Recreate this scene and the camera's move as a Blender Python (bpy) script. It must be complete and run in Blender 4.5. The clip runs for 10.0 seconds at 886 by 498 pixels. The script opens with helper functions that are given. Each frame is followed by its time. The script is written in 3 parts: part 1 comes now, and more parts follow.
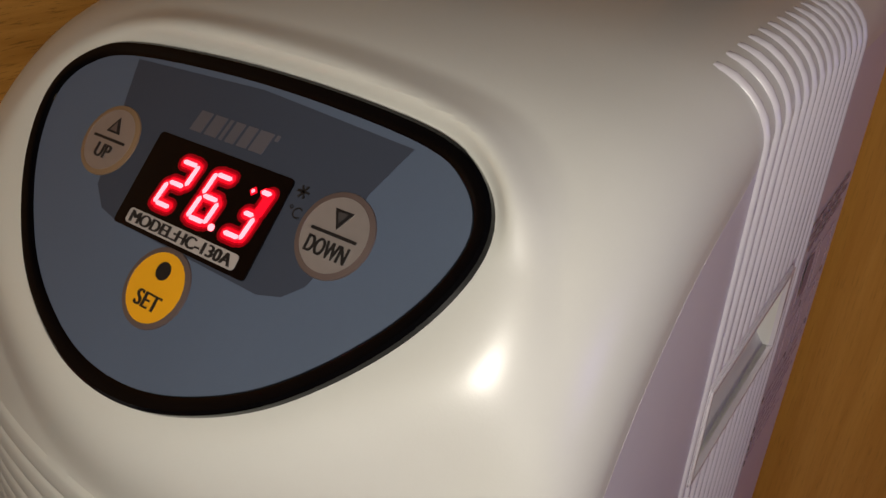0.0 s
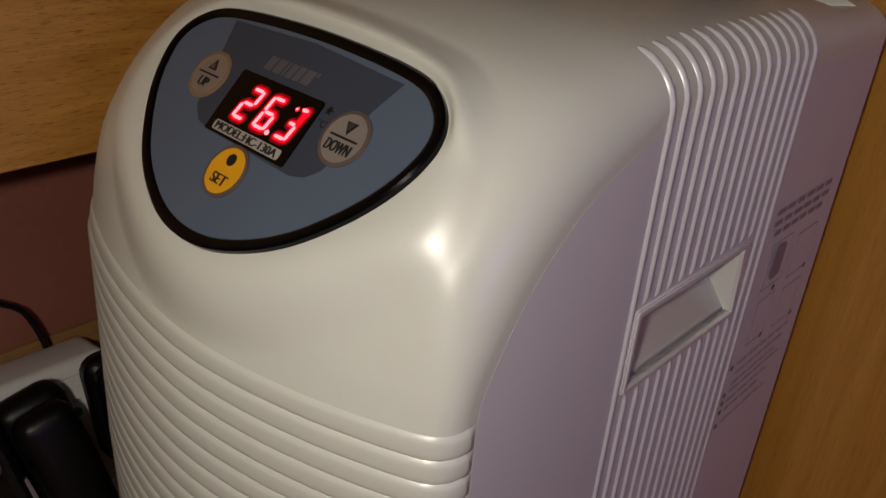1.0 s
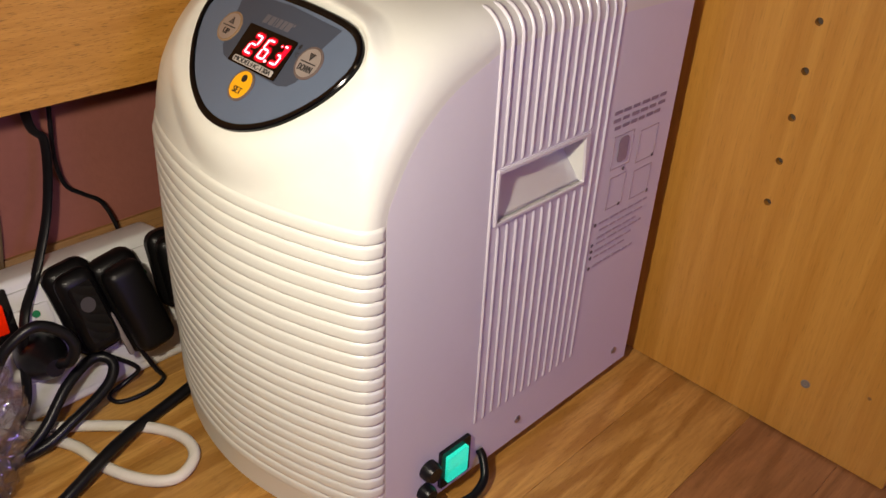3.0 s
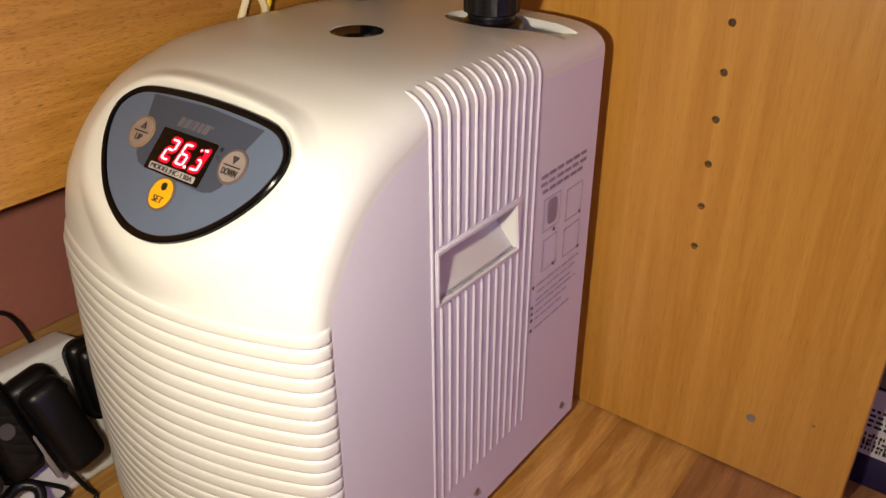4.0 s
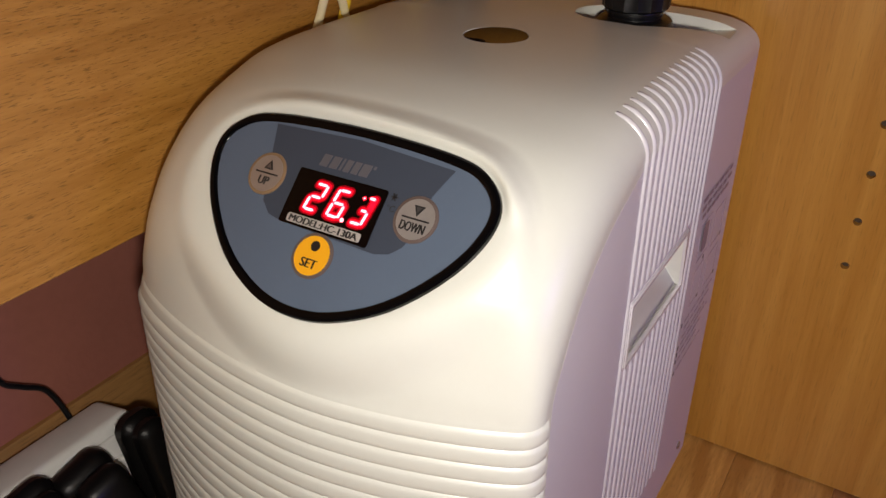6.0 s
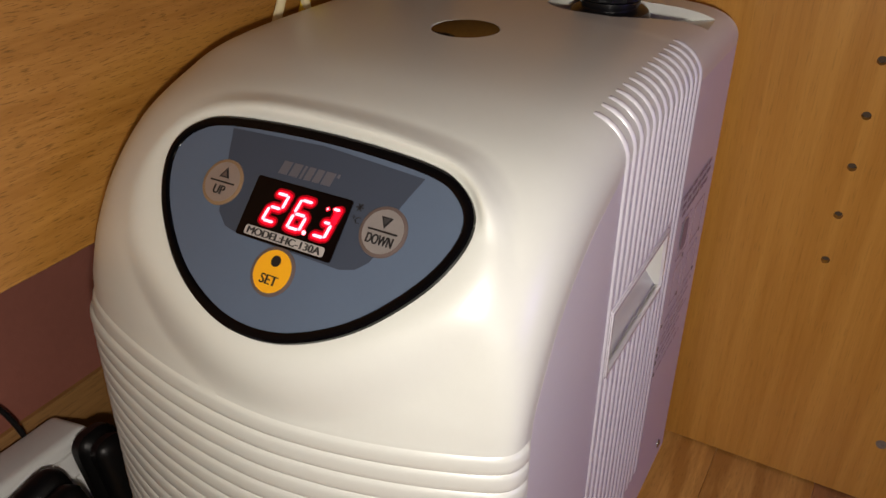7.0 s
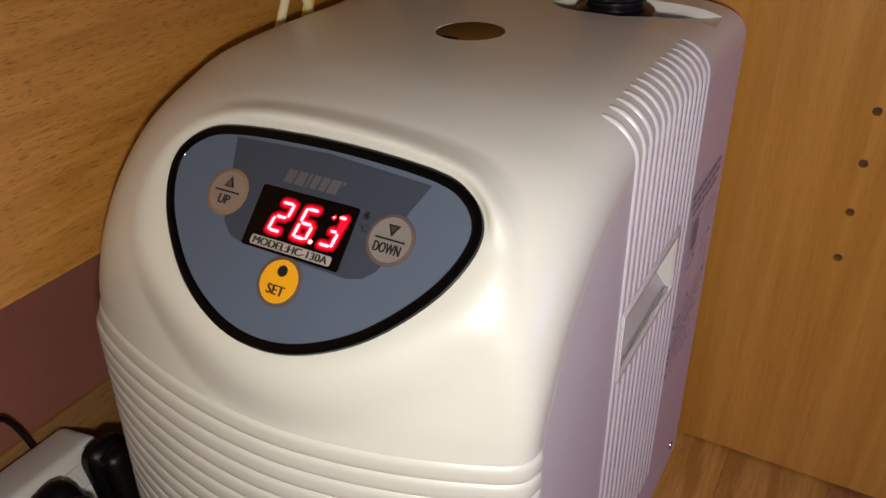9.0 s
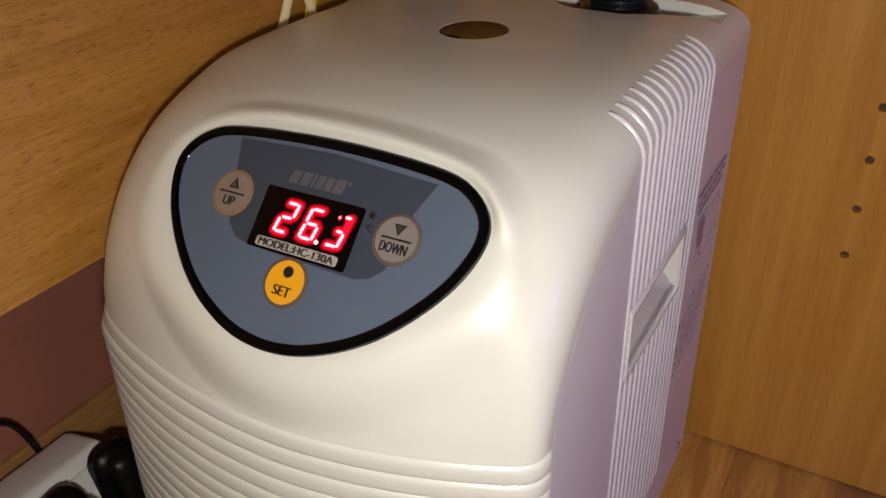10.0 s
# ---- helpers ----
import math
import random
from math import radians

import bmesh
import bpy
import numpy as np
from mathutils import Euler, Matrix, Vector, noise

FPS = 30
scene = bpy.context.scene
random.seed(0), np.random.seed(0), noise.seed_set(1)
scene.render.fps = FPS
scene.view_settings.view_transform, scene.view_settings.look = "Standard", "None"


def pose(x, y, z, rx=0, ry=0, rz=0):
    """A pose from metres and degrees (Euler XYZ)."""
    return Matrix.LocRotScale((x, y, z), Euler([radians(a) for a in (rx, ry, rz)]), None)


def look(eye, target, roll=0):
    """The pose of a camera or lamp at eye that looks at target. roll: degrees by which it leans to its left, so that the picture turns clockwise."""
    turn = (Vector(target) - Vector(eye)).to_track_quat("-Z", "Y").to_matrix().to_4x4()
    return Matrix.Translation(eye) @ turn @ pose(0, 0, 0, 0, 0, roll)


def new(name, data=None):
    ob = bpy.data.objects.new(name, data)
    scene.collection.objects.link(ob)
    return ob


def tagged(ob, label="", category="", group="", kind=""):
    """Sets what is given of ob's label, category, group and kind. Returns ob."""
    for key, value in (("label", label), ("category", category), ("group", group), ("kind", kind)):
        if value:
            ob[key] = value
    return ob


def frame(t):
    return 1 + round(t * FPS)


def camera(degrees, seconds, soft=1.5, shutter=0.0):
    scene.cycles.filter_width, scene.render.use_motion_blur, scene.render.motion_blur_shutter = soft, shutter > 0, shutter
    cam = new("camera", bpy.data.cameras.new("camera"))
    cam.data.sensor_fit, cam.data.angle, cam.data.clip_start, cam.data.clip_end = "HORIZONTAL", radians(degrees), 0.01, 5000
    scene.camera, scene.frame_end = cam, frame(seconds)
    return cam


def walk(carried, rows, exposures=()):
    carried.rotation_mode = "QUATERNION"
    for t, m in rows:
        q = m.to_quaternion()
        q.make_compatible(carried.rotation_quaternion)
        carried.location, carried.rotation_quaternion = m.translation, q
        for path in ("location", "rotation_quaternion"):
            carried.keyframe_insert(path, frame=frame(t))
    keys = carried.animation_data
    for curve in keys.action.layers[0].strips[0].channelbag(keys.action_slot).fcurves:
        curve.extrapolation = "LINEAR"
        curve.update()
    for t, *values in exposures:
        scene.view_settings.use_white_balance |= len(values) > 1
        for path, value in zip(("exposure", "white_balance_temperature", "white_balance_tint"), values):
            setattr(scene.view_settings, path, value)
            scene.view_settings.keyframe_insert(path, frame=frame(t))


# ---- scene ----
cam = camera(58.3, 10.0, soft=1.5)
PATH = [
    (0, (0.043, -0.461, 0.457), (-0.945, 0.961, -0.544), 1.7),
    (0.5, (0.082, -0.464, 0.447), (-1.071, 0.814, -0.571), 1.7),
    (1, (0.13, -0.504, 0.463), (-1.073, 0.783, -0.484), 3.8),
    (1.5, (0.186, -0.539, 0.458), (-1.1, 0.653, -0.504), 5.8),
    (2, (0.231, -0.549, 0.468), (-1.019, 0.653, -0.527), 8.7),
    (2.1, (0.238, -0.549, 0.474), (-1.009, 0.641, -0.540), 9.0),
    (3.3, (0.315, -0.628, 0.531), (-0.860, 0.573, -0.555), 0.8),
    (3.5, (0.306, -0.636, 0.53), (-0.852, 0.564, -0.575), 1.0),
    (4, (0.278, -0.598, 0.544), (-0.791, 0.782, -0.432), -0.4),
    (4.5, (0.271, -0.588, 0.553), (-0.765, 0.838, -0.392), -1.2),
    (5, (0.226, -0.581, 0.548), (-0.7, 0.903, -0.42), -1.4),
    (5.5, (0.162, -0.61, 0.532), (-0.782, 0.857, -0.447), -0.2),
    (6, (0.104, -0.595, 0.528), (-0.825, 0.867, -0.471), -0.5),
    (6.2, (0.104, -0.586, 0.530), (-0.799, 0.879, -0.488), -0.3),
    (7.5, (0.085, -0.571, 0.525), (-0.768, 0.914, -0.508), -0.6),
    (8, (0.088, -0.569, 0.527), (-0.775, 0.911, -0.505), -1.2),
    (8.5, (0.09, -0.568, 0.53), (-0.777, 0.909, -0.504), -1.1),
    (9, (0.088, -0.568, 0.527), (-0.787, 0.904, -0.506), -1.6),
    (9.5, (0.086, -0.567, 0.524), (-0.794, 0.898, -0.514), -2.0),
    (10, (0.086, -0.568, 0.525), (-0.796, 0.904, -0.503), -2.2),
]
walk(cam, [(t, look(eye, target, roll)) for t, eye, target, roll in PATH],
     [(0, -0.88, 6750, 10), (0.5, -0.95, 6800, 10), (1, -1.17, 6900, 10), (1.5, -0.60, 6850, 10), (2, -0.14, 6900, 10), (3.5, 0.33, 7400, 10), (4, 0.40, 7400, 10), (4.5, 0.42, 7500, 10),
      (5, 0.35, 7400, 10), (5.5, 0.08, 7100, 10), (6, -0.12, 6700, 10), (7.5, -0.30, 6650, 10), (10, -0.30, 6650, 10)])
# ---- light ----
world = bpy.data.worlds.new("room_air")
scene.world = world
world.use_nodes = True
world.node_tree.nodes["Background"].inputs["Color"].default_value = (1.0, 0.82, 0.62, 1)
world.node_tree.nodes["Background"].inputs["Strength"].default_value = 0.02


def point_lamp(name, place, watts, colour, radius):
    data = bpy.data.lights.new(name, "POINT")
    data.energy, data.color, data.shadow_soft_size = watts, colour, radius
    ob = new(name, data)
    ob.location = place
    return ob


# the small white torch that lights the niche
beam = bpy.data.lights.new("torch", "SPOT")
beam.energy, beam.color, beam.shadow_soft_size = 7.7, (1.0, 0.94, 0.865), 0.014
beam.spot_size, beam.spot_blend = math.radians(156), 1.0
new("torch", beam).matrix_world = look((0.136, -0.620, 0.500), (-0.02, -0.33, 0.25))
# weak warm fill, added overhead to lift the dim room
point_lamp("warm_fill_lamp", (1.5, -1.6, 2.35), 9.0, (1.0, 0.80, 0.56), 0.12)
# an unseen violet lamp off to the right, which tints the chiller's flank
point_lamp("violet_side_lamp", (1.50, -0.45, 0.52), 14.0, (0.36, 0.27, 1.0), 0.16)

# ---- materials ----


def material(name, colour, rough=0.5, metal=0.0, spec=0.5, vary=0.06, scale=30.0, bump=0.0, bump_scale=400.0, emit=0.0, coat=0.0):
    """A surface whose colour drifts at two scales, with a fine relief."""
    m = bpy.data.materials.new(name)
    m.use_nodes = True
    n, l = m.node_tree.nodes, m.node_tree.links
    b = n["Principled BSDF"]
    b.inputs["Roughness"].default_value = rough
    b.inputs["Metallic"].default_value = metal
    b.inputs["Specular IOR Level"].default_value = spec
    b.inputs["Coat Weight"].default_value = coat
    co = n.new("ShaderNodeTexCoord")
    big, fine = n.new("ShaderNodeTexNoise"), n.new("ShaderNodeTexNoise")
    big.inputs["Scale"].default_value, fine.inputs["Scale"].default_value = scale, scale * 14
    big.inputs["Detail"].default_value = 4
    mix = n.new("ShaderNodeMath")
    mix.operation = "MULTIPLY_ADD"
    mix.inputs[1].default_value = 0.35
    for t in (big, fine):
        l.new(co.outputs["Object"], t.inputs["Vector"])
    l.new(fine.outputs["Fac"], mix.inputs[0])
    l.new(big.outputs["Fac"], mix.inputs[2])
    ramp = n.new("ShaderNodeValToRGB")
    ramp.color_ramp.elements[0].position, ramp.color_ramp.elements[1].position = 0.4, 0.95
    ramp.color_ramp.elements[0].color = (*[c * (1 - vary) for c in colour], 1)
    ramp.color_ramp.elements[1].color = (*[min(1, c * (1 + vary)) for c in colour], 1)
    l.new(mix.outputs[0], ramp.inputs[0])
    l.new(ramp.outputs[0], b.inputs["Base Color"])
    if emit:
        b.inputs["Emission Color"].default_value = (*colour, 1)
        b.inputs["Emission Strength"].default_value = emit
    if bump:
        grain, bm_ = n.new("ShaderNodeTexNoise"), n.new("ShaderNodeBump")
        grain.inputs["Scale"].default_value = bump_scale
        grain.inputs["Detail"].default_value = 3
        bm_.inputs["Strength"].default_value, bm_.inputs["Distance"].default_value = bump, 0.001
        l.new(co.outputs["Object"], grain.inputs["Vector"])
        l.new(grain.outputs["Fac"], bm_.inputs["Height"])
        l.new(bm_.outputs["Normal"], b.inputs["Normal"])
    return m


def wood(name, dark, light, stretch, rough=0.4, pores=0.5, per_piece=0.0, rings=0.0):
    """Wood grain drawn out along the axis that stretch makes small; pores are short dark dashes, rings wide flame figures."""
    m = bpy.data.materials.new(name)
    m.use_nodes = True
    n, l = m.node_tree.nodes, m.node_tree.links
    b = n["Principled BSDF"]
    b.inputs["Roughness"].default_value = rough
    co, mp, info = n.new("ShaderNodeTexCoord"), n.new("ShaderNodeMapping"), n.new("ShaderNodeObjectInfo")
    mp.inputs["Scale"].default_value = stretch
    shift = n.new("ShaderNodeVectorMath")
    shift.operation = "MULTIPLY_ADD"
    shift.inputs[1].default_value = (per_piece * 7, per_piece * 13, per_piece * 5)
    l.new(info.outputs["Random"], shift.inputs[0])
    l.new(co.outputs["Object"], shift.inputs[2])
    l.new(shift.outputs[0], mp.inputs["Vector"])
    broad, fine, pore = (n.new("ShaderNodeTexNoise") for _ in range(3))
    broad.inputs["Scale"].default_value, broad.inputs["Detail"].default_value = 7, 5
    broad.inputs["Distortion"].default_value = 0.6 + rings
    fine.inputs["Scale"].default_value, fine.inputs["Detail"].default_value = 42, 6
    pore.inputs["Scale"].default_value, pore.inputs["Detail"].default_value = 120, 2
    for t in (broad, fine, pore):
        l.new(mp.outputs[0], t.inputs["Vector"])
    add = n.new("ShaderNodeMath")
    add.operation = "MULTIPLY_ADD"
    add.inputs[1].default_value = 0.45
    l.new(fine.outputs["Fac"], add.inputs[0])
    l.new(broad.outputs["Fac"], add.inputs[2])
    base = add
    if rings:
        slow, turn, band = n.new("ShaderNodeTexNoise"), n.new("ShaderNodeMath"), n.new("ShaderNodeMath")
        slow.inputs["Scale"].default_value, slow.inputs["Detail"].default_value = 1.25, 1.5
        turn.operation, turn.inputs[1].default_value = "MULTIPLY", 52.0
        band.operation = "SINE"
        l.new(mp.outputs[0], slow.inputs["Vector"])
        l.new(slow.outputs["Fac"], turn.inputs[0])
        l.new(turn.outputs[0], band.inputs[0])
        base = n.new("ShaderNodeMath")
        base.operation = "MULTIPLY_ADD"
        base.inputs[1].default_value = -0.22 * rings
        thin = n.new("ShaderNodeMapRange")
        thin.inputs["From Min"].default_value, thin.inputs["From Max"].default_value = -0.2, 1.0
        l.new(band.outputs[0], thin.inputs["Value"])
        l.new(thin.outputs[0], base.inputs[0])
        l.new(add.outputs[0], base.inputs[2])
    ramp = n.new("ShaderNodeValToRGB")
    ramp.color_ramp.elements[0].position, ramp.color_ramp.elements[1].position = 0.45, 0.95
    ramp.color_ramp.elements[0].color, ramp.color_ramp.elements[1].color = (*dark, 1), (*light, 1)
    l.new(base.outputs[0], ramp.inputs[0])
    dash = n.new("ShaderNodeValToRGB")
    dash.color_ramp.elements[0].position, dash.color_ramp.elements[1].position = 0.33, 0.42
    dash.color_ramp.elements[0].color, dash.color_ramp.elements[1].color = (1 - pores, 1 - pores, 1 - pores, 1), (1, 1, 1, 1)
    l.new(pore.outputs["Fac"], dash.inputs[0])
    mul = n.new("ShaderNodeMix")
    mul.data_type, mul.blend_type = "RGBA", "MULTIPLY"
    mul.inputs["Factor"].default_value = 1.0
    l.new(ramp.outputs[0], mul.inputs["A"])
    l.new(dash.outputs[0], mul.inputs["B"])
    out = mul.outputs["Result"]
    if per_piece:
        hue = n.new("ShaderNodeHueSaturation")
        rng = n.new("ShaderNodeMapRange")
        rng.inputs["To Min"].default_value, rng.inputs["To Max"].default_value = 1 - 0.35 * per_piece, 1 + 0.25 * per_piece
        l.new(info.outputs["Random"], rng.inputs["Value"])
        l.new(rng.outputs[0], hue.inputs["Value"])
        l.new(out, hue.inputs["Color"])
        out = hue.outputs[0]
    l.new(out, b.inputs["Base Color"])
    bp = n.new("ShaderNodeBump")
    bp.inputs["Strength"].default_value, bp.inputs["Distance"].default_value = 0.12, 0.001
    l.new(pore.outputs["Fac"], bp.inputs["Height"])
    l.new(bp.outputs[0], b.inputs["Normal"])
    return m


SHELL = material("cream_white_abs", (0.732, 0.745, 0.68), 0.35, spec=0.9, vary=0.02, scale=12, bump=0.025, bump_scale=1500)
# the shell's plastic again, with the flank's violet light put into both colours
VIOLET_LIT = material("violet_lit_abs", (0.71, 0.69, 0.745), 0.36, vary=0.02, scale=12, bump=0.03, bump_scale=1500)
RIB = material("pale_violet_lit_abs", (0.71, 0.69, 0.72), 0.24, spec=0.8, vary=0.02, scale=12, bump=0.03, bump_scale=1500)
DISPLAY = material("display_filter", (0.0025, 0.0015, 0.0015), 0.22, spec=0.2)
BLACK = material("black_rubber", (0.006, 0.006, 0.007), 0.33, vary=0.2, bump=0.1, spec=0.3)
GASKET = material("black_gasket", (0.002, 0.002, 0.0024), 0.13, vary=0.1, spec=0.16)
GLOSS = material("black_gloss", (0.006, 0.005, 0.005), 0.05, spec=0.25)
MEMBRANE = material("slate_blue_membrane", (0.102, 0.136, 0.195), 0.45, spec=0.35, vary=0.03, bump=0.05, bump_scale=2500)
MEMBRANE_DARK = material("dark_slate_membrane", (0.050, 0.061, 0.086), 0.45, spec=0.25, vary=0.03, bump=0.05, bump_scale=2500)
SILVER = material("silver_print", (0.40, 0.345, 0.31), 0.42, metal=0.55, vary=0.08)
GREY_PRINT = material("grey_metal_print", (0.47, 0.44, 0.42), 0.34, metal=0.6, vary=0.10)
PLATE = material("pale_silver_print", (0.44, 0.40, 0.37), 0.4, vary=0.05)
GOLD = material("gold_ring_print", (0.24, 0.155, 0.085), 0.4, vary=0.05)
BRONZE = material("bronze_ring_print", (0.12, 0.088, 0.078), 0.4, vary=0.05)
AMBER = material("amber_print", (0.90, 0.42, 0.015), 0.4, vary=0.03)
INK = material("black_print", (0.012, 0.011, 0.011), 0.5)
GREY_INK = material("grey_print", (0.31, 0.25, 0.31), 0.5)
PALE_INK = material("pale_grey_print", (0.47, 0.40, 0.48), 0.5)
BRAND = material("warm_grey_print", (0.105, 0.100, 0.115), 0.45)
LED = material("lit_red_segment", (1.0, 0.17, 0.21), 0.4, emit=6.5)
# glowing colours that imitate red light bleeding round the lit segments
LED_BLEED = material("red_bleed_glow", (1.0, 0.003, 0.02), 0.4, emit=1.6)
LED_HALOS = [material("red_halo_glow", (c, 0.002 * c, 0.02 * c), 0.4, spec=0.2, emit=1.0) for c in (0.055, 0.105, 0.20, 0.40)]
LED_SPILL = material("dark_red_spill_glow", (0.030, 0.0003, 0.0012), 0.4, spec=0.2, emit=1.0, vary=0.5, scale=160)
GREEN = material("lit_green_rocker", (0.0, 0.60, 0.46), 0.15, emit=0.75, vary=0.25, scale=60)
NEON = material("neon_glow", (1.0, 0.30, 0.03), 0.4, emit=4.0, vary=0.3, scale=80)
RED = material("lit_red_rocker", (0.62, 0.016, 0.003), 0.2, emit=0.35, vary=0.3, scale=60)
STEEL = material("screw_steel", (0.45, 0.44, 0.45), 0.28, metal=1.0)
WHITE = material("white_plastic", (0.72, 0.72, 0.70), 0.35, vary=0.03)
CHARCOAL = material("charcoal_plastic", (0.0045, 0.0042, 0.0042), 0.36, vary=0.2, bump=0.15, bump_scale=900, spec=0.28)
WORN = material("worn_grey_print", (0.05, 0.045, 0.043), 0.6)
GREEN_DOT = material("green_print", (0.01, 0.22, 0.09), 0.5)
WHITE_CABLE = material("white_cable", (0.75, 0.72, 0.62), 0.45, vary=0.05)
BROWN_CABLE = material("brown_cable", (0.12, 0.075, 0.035), 0.5, vary=0.1)
CREAM_BAND = material("cream_band", (0.80, 0.70, 0.42), 0.5, vary=0.06, scale=90)
YELLOW_BAND = material("yellow_band", (0.85, 0.60, 0.03), 0.45, vary=0.06, scale=90)
PINK = material("dusty_red_wall_paint", (0.30, 0.105, 0.075), 0.75, vary=0.12, scale=9, bump=0.25, bump_scale=260)
CEIL = material("plain_plaster", (0.42, 0.37, 0.31), 0.8, vary=0.05, scale=3)
NAVY = material("navy_carton", (0.012, 0.010, 0.055), 0.3, vary=0.15)
LABEL = material("paper_label", (0.62, 0.60, 0.58), 0.6, vary=0.04)
BEECH_UP = wood("beech_upright_grain", (0.49, 0.218, 0.033), (0.63, 0.318, 0.063), (11, 11, 0.45), 0.33, 0.18)
BEECH_LONG = wood("beech_lengthwise_grain", (0.365, 0.163, 0.029), (0.51, 0.250, 0.055), (13, 1.1, 13), 0.36, 0.42, rings=0.35)
OAK = wood("oak_laminate", (0.42, 0.198, 0.044), (0.66, 0.365, 0.102), (10, 1.0, 10), 0.30, 0.20, per_piece=0.5, rings=1.5)
OAK_DARK = wood("darker_oak_laminate", (0.27, 0.116, 0.040), (0.46, 0.212, 0.080), (10, 0.9, 10), 0.30, 0.20, per_piece=0.3, rings=0.9)
SKIRT = wood("brown_skirting", (0.20, 0.095, 0.028), (0.32, 0.165, 0.055), (9, 0.5, 9), 0.4, 0.3)
HOLE = material("dark_drill_hole", (0.09, 0.06, 0.04), 0.8)
PLUG = material("grey_hole_plug", (0.22, 0.19, 0.16), 0.5)

# ---- helpers ----


def thing(name, label, category, place=(0, 0, 0), group=""):
    ob = new(name)
    ob.location = place
    ob.empty_display_size = 0.05
    return tagged(ob, label, category, group)


def part(name, bm, mat, parent=None, label="", smooth=True, m=None):
    me = bpy.data.meshes.new(name)
    if m is not None:
        bm.transform(m)
    bmesh.ops.recalc_face_normals(bm, faces=bm.faces)
    for f in bm.faces:
        f.smooth = smooth
    bm.to_mesh(me)
    bm.free()
    me.materials.append(mat)
    if smooth:
        me.set_sharp_from_angle(angle=radians(38))
    ob = new(name, me)
    if parent is not None:
        ob.parent = parent
        top = parent
        where = Vector((0, 0, 0))
        while top is not None:
            where += top.location
            top = top.parent
        ob.location = -where
    if label:
        ob["label"] = label
    return ob


def box(x0, x1, y0, y1, z0, z1, bevel=0.0, seg=2, bm=None):
    bm = bm or bmesh.new()
    made = bmesh.ops.create_cube(bm, size=1, matrix=Matrix.LocRotScale(((x0 + x1) / 2, (y0 + y1) / 2, (z0 + z1) / 2), None, (x1 - x0, y1 - y0, z1 - z0)))
    if bevel:
        edges = {e for v in made["verts"] for e in v.link_edges}
        bmesh.ops.bevel(bm, geom=list(edges), offset=bevel, segments=seg, profile=0.5, affect="EDGES")
    return bm


def turned(profile, steps=40, bm=None):
    """A solid of revolution about z from (radius, height) pairs."""
    bm = bm or bmesh.new()
    rings = []
    for r, z in profile:
        rings.append([bm.verts.new((r * math.cos(2 * math.pi * k / steps), r * math.sin(2 * math.pi * k / steps), z)) for k in range(steps)])
    for a, b in zip(rings, rings[1:]):
        for k in range(steps):
            bm.faces.new((a[k], a[(k + 1) % steps], b[(k + 1) % steps], b[k]))
    bm.faces.new(rings[0])
    bm.faces.new(rings[-1])
    return bm


def smooth_line(points, per=8, closed=False):
    """Catmull-Rom through the points (any dimension)."""
    pts = [np.array(p, float) for p in points]
    n = len(pts)
    out = []
    for i in range(n if closed else n - 1):
        p0 = pts[(i - 1) % n] if closed or i > 0 else 2 * pts[0] - pts[1]
        p1, p2 = pts[i], pts[(i + 1) % n]
        p3 = pts[(i + 2) % n] if closed or i + 2 < n else 2 * pts[-1] - pts[-2]
        for k in range(per):
            t = k / per
            out.append(0.5 * (2 * p1 + (p2 - p0) * t + (2 * p0 - 5 * p1 + 4 * p2 - p3) * t * t + (3 * p1 - p0 - 3 * p2 + p3) * t**3))
    if not closed:
        out.append(pts[-1])
    return out


def tube(points, radius, per=8, sides=10, flat=1.0, bm=None):
    """A cable through the points; flat below 1 presses it."""
    bm = bm or bmesh.new()
    line = [Vector(p) for p in smooth_line(points, per)]
    rings = []
    side = None
    for i, p in enumerate(line):
        way = (line[min(i + 1, len(line) - 1)] - line[max(i - 1, 0)]).normalized()
        if side is None:
            side = way.orthogonal().normalized()
        side = (side - way * side.dot(way)).normalized()
        up = way.cross(side)
        rings.append([bm.verts.new(p + radius * (math.cos(a) * side + flat * math.sin(a) * up)) for a in (2 * math.pi * k / sides for k in range(sides))])
    for a, b in zip(rings, rings[1:]):
        for k in range(sides):
            bm.faces.new((a[k], a[(k + 1) % sides], b[(k + 1) % sides], b[k]))
    bm.faces.new(rings[0])
    bm.faces.new(rings[-1])
    return bm


def plate(outline, z0, z1, bm=None, bevel=0.0):
    """A flat plate with that outline (x, y), from z0 to z1."""
    bm = bm or bmesh.new()
    low = [bm.verts.new((p[0], p[1], z0)) for p in outline]
    high = [bm.verts.new((p[0], p[1], z1)) for p in outline]
    n = len(low)
    for k in range(n):
        bm.faces.new((low[k], low[(k + 1) % n], high[(k + 1) % n], high[k]))
    bm.faces.new(low)
    top = bm.faces.new(high)
    if bevel:
        bmesh.ops.bevel(bm, geom=list(top.edges), offset=bevel, segments=2, affect="EDGES")
    return bm


def disc(cx, cy, r, n=40, ry=None):
    return [(cx + r * math.cos(2 * math.pi * k / n), cy + (ry or r) * math.sin(2 * math.pi * k / n)) for k in range(n)]


def rounded(x0, x1, y0, y1, r, n=5):
    out = []
    for cx, cy, a0 in ((x1 - r, y1 - r, 0), (x0 + r, y1 - r, 90), (x0 + r, y0 + r, 180), (x1 - r, y0 + r, 270)):
        out += [(cx + r * math.cos(radians(a0 + 90 * k / n)), cy + r * math.sin(radians(a0 + 90 * k / n))) for k in range(n + 1)]
    return out


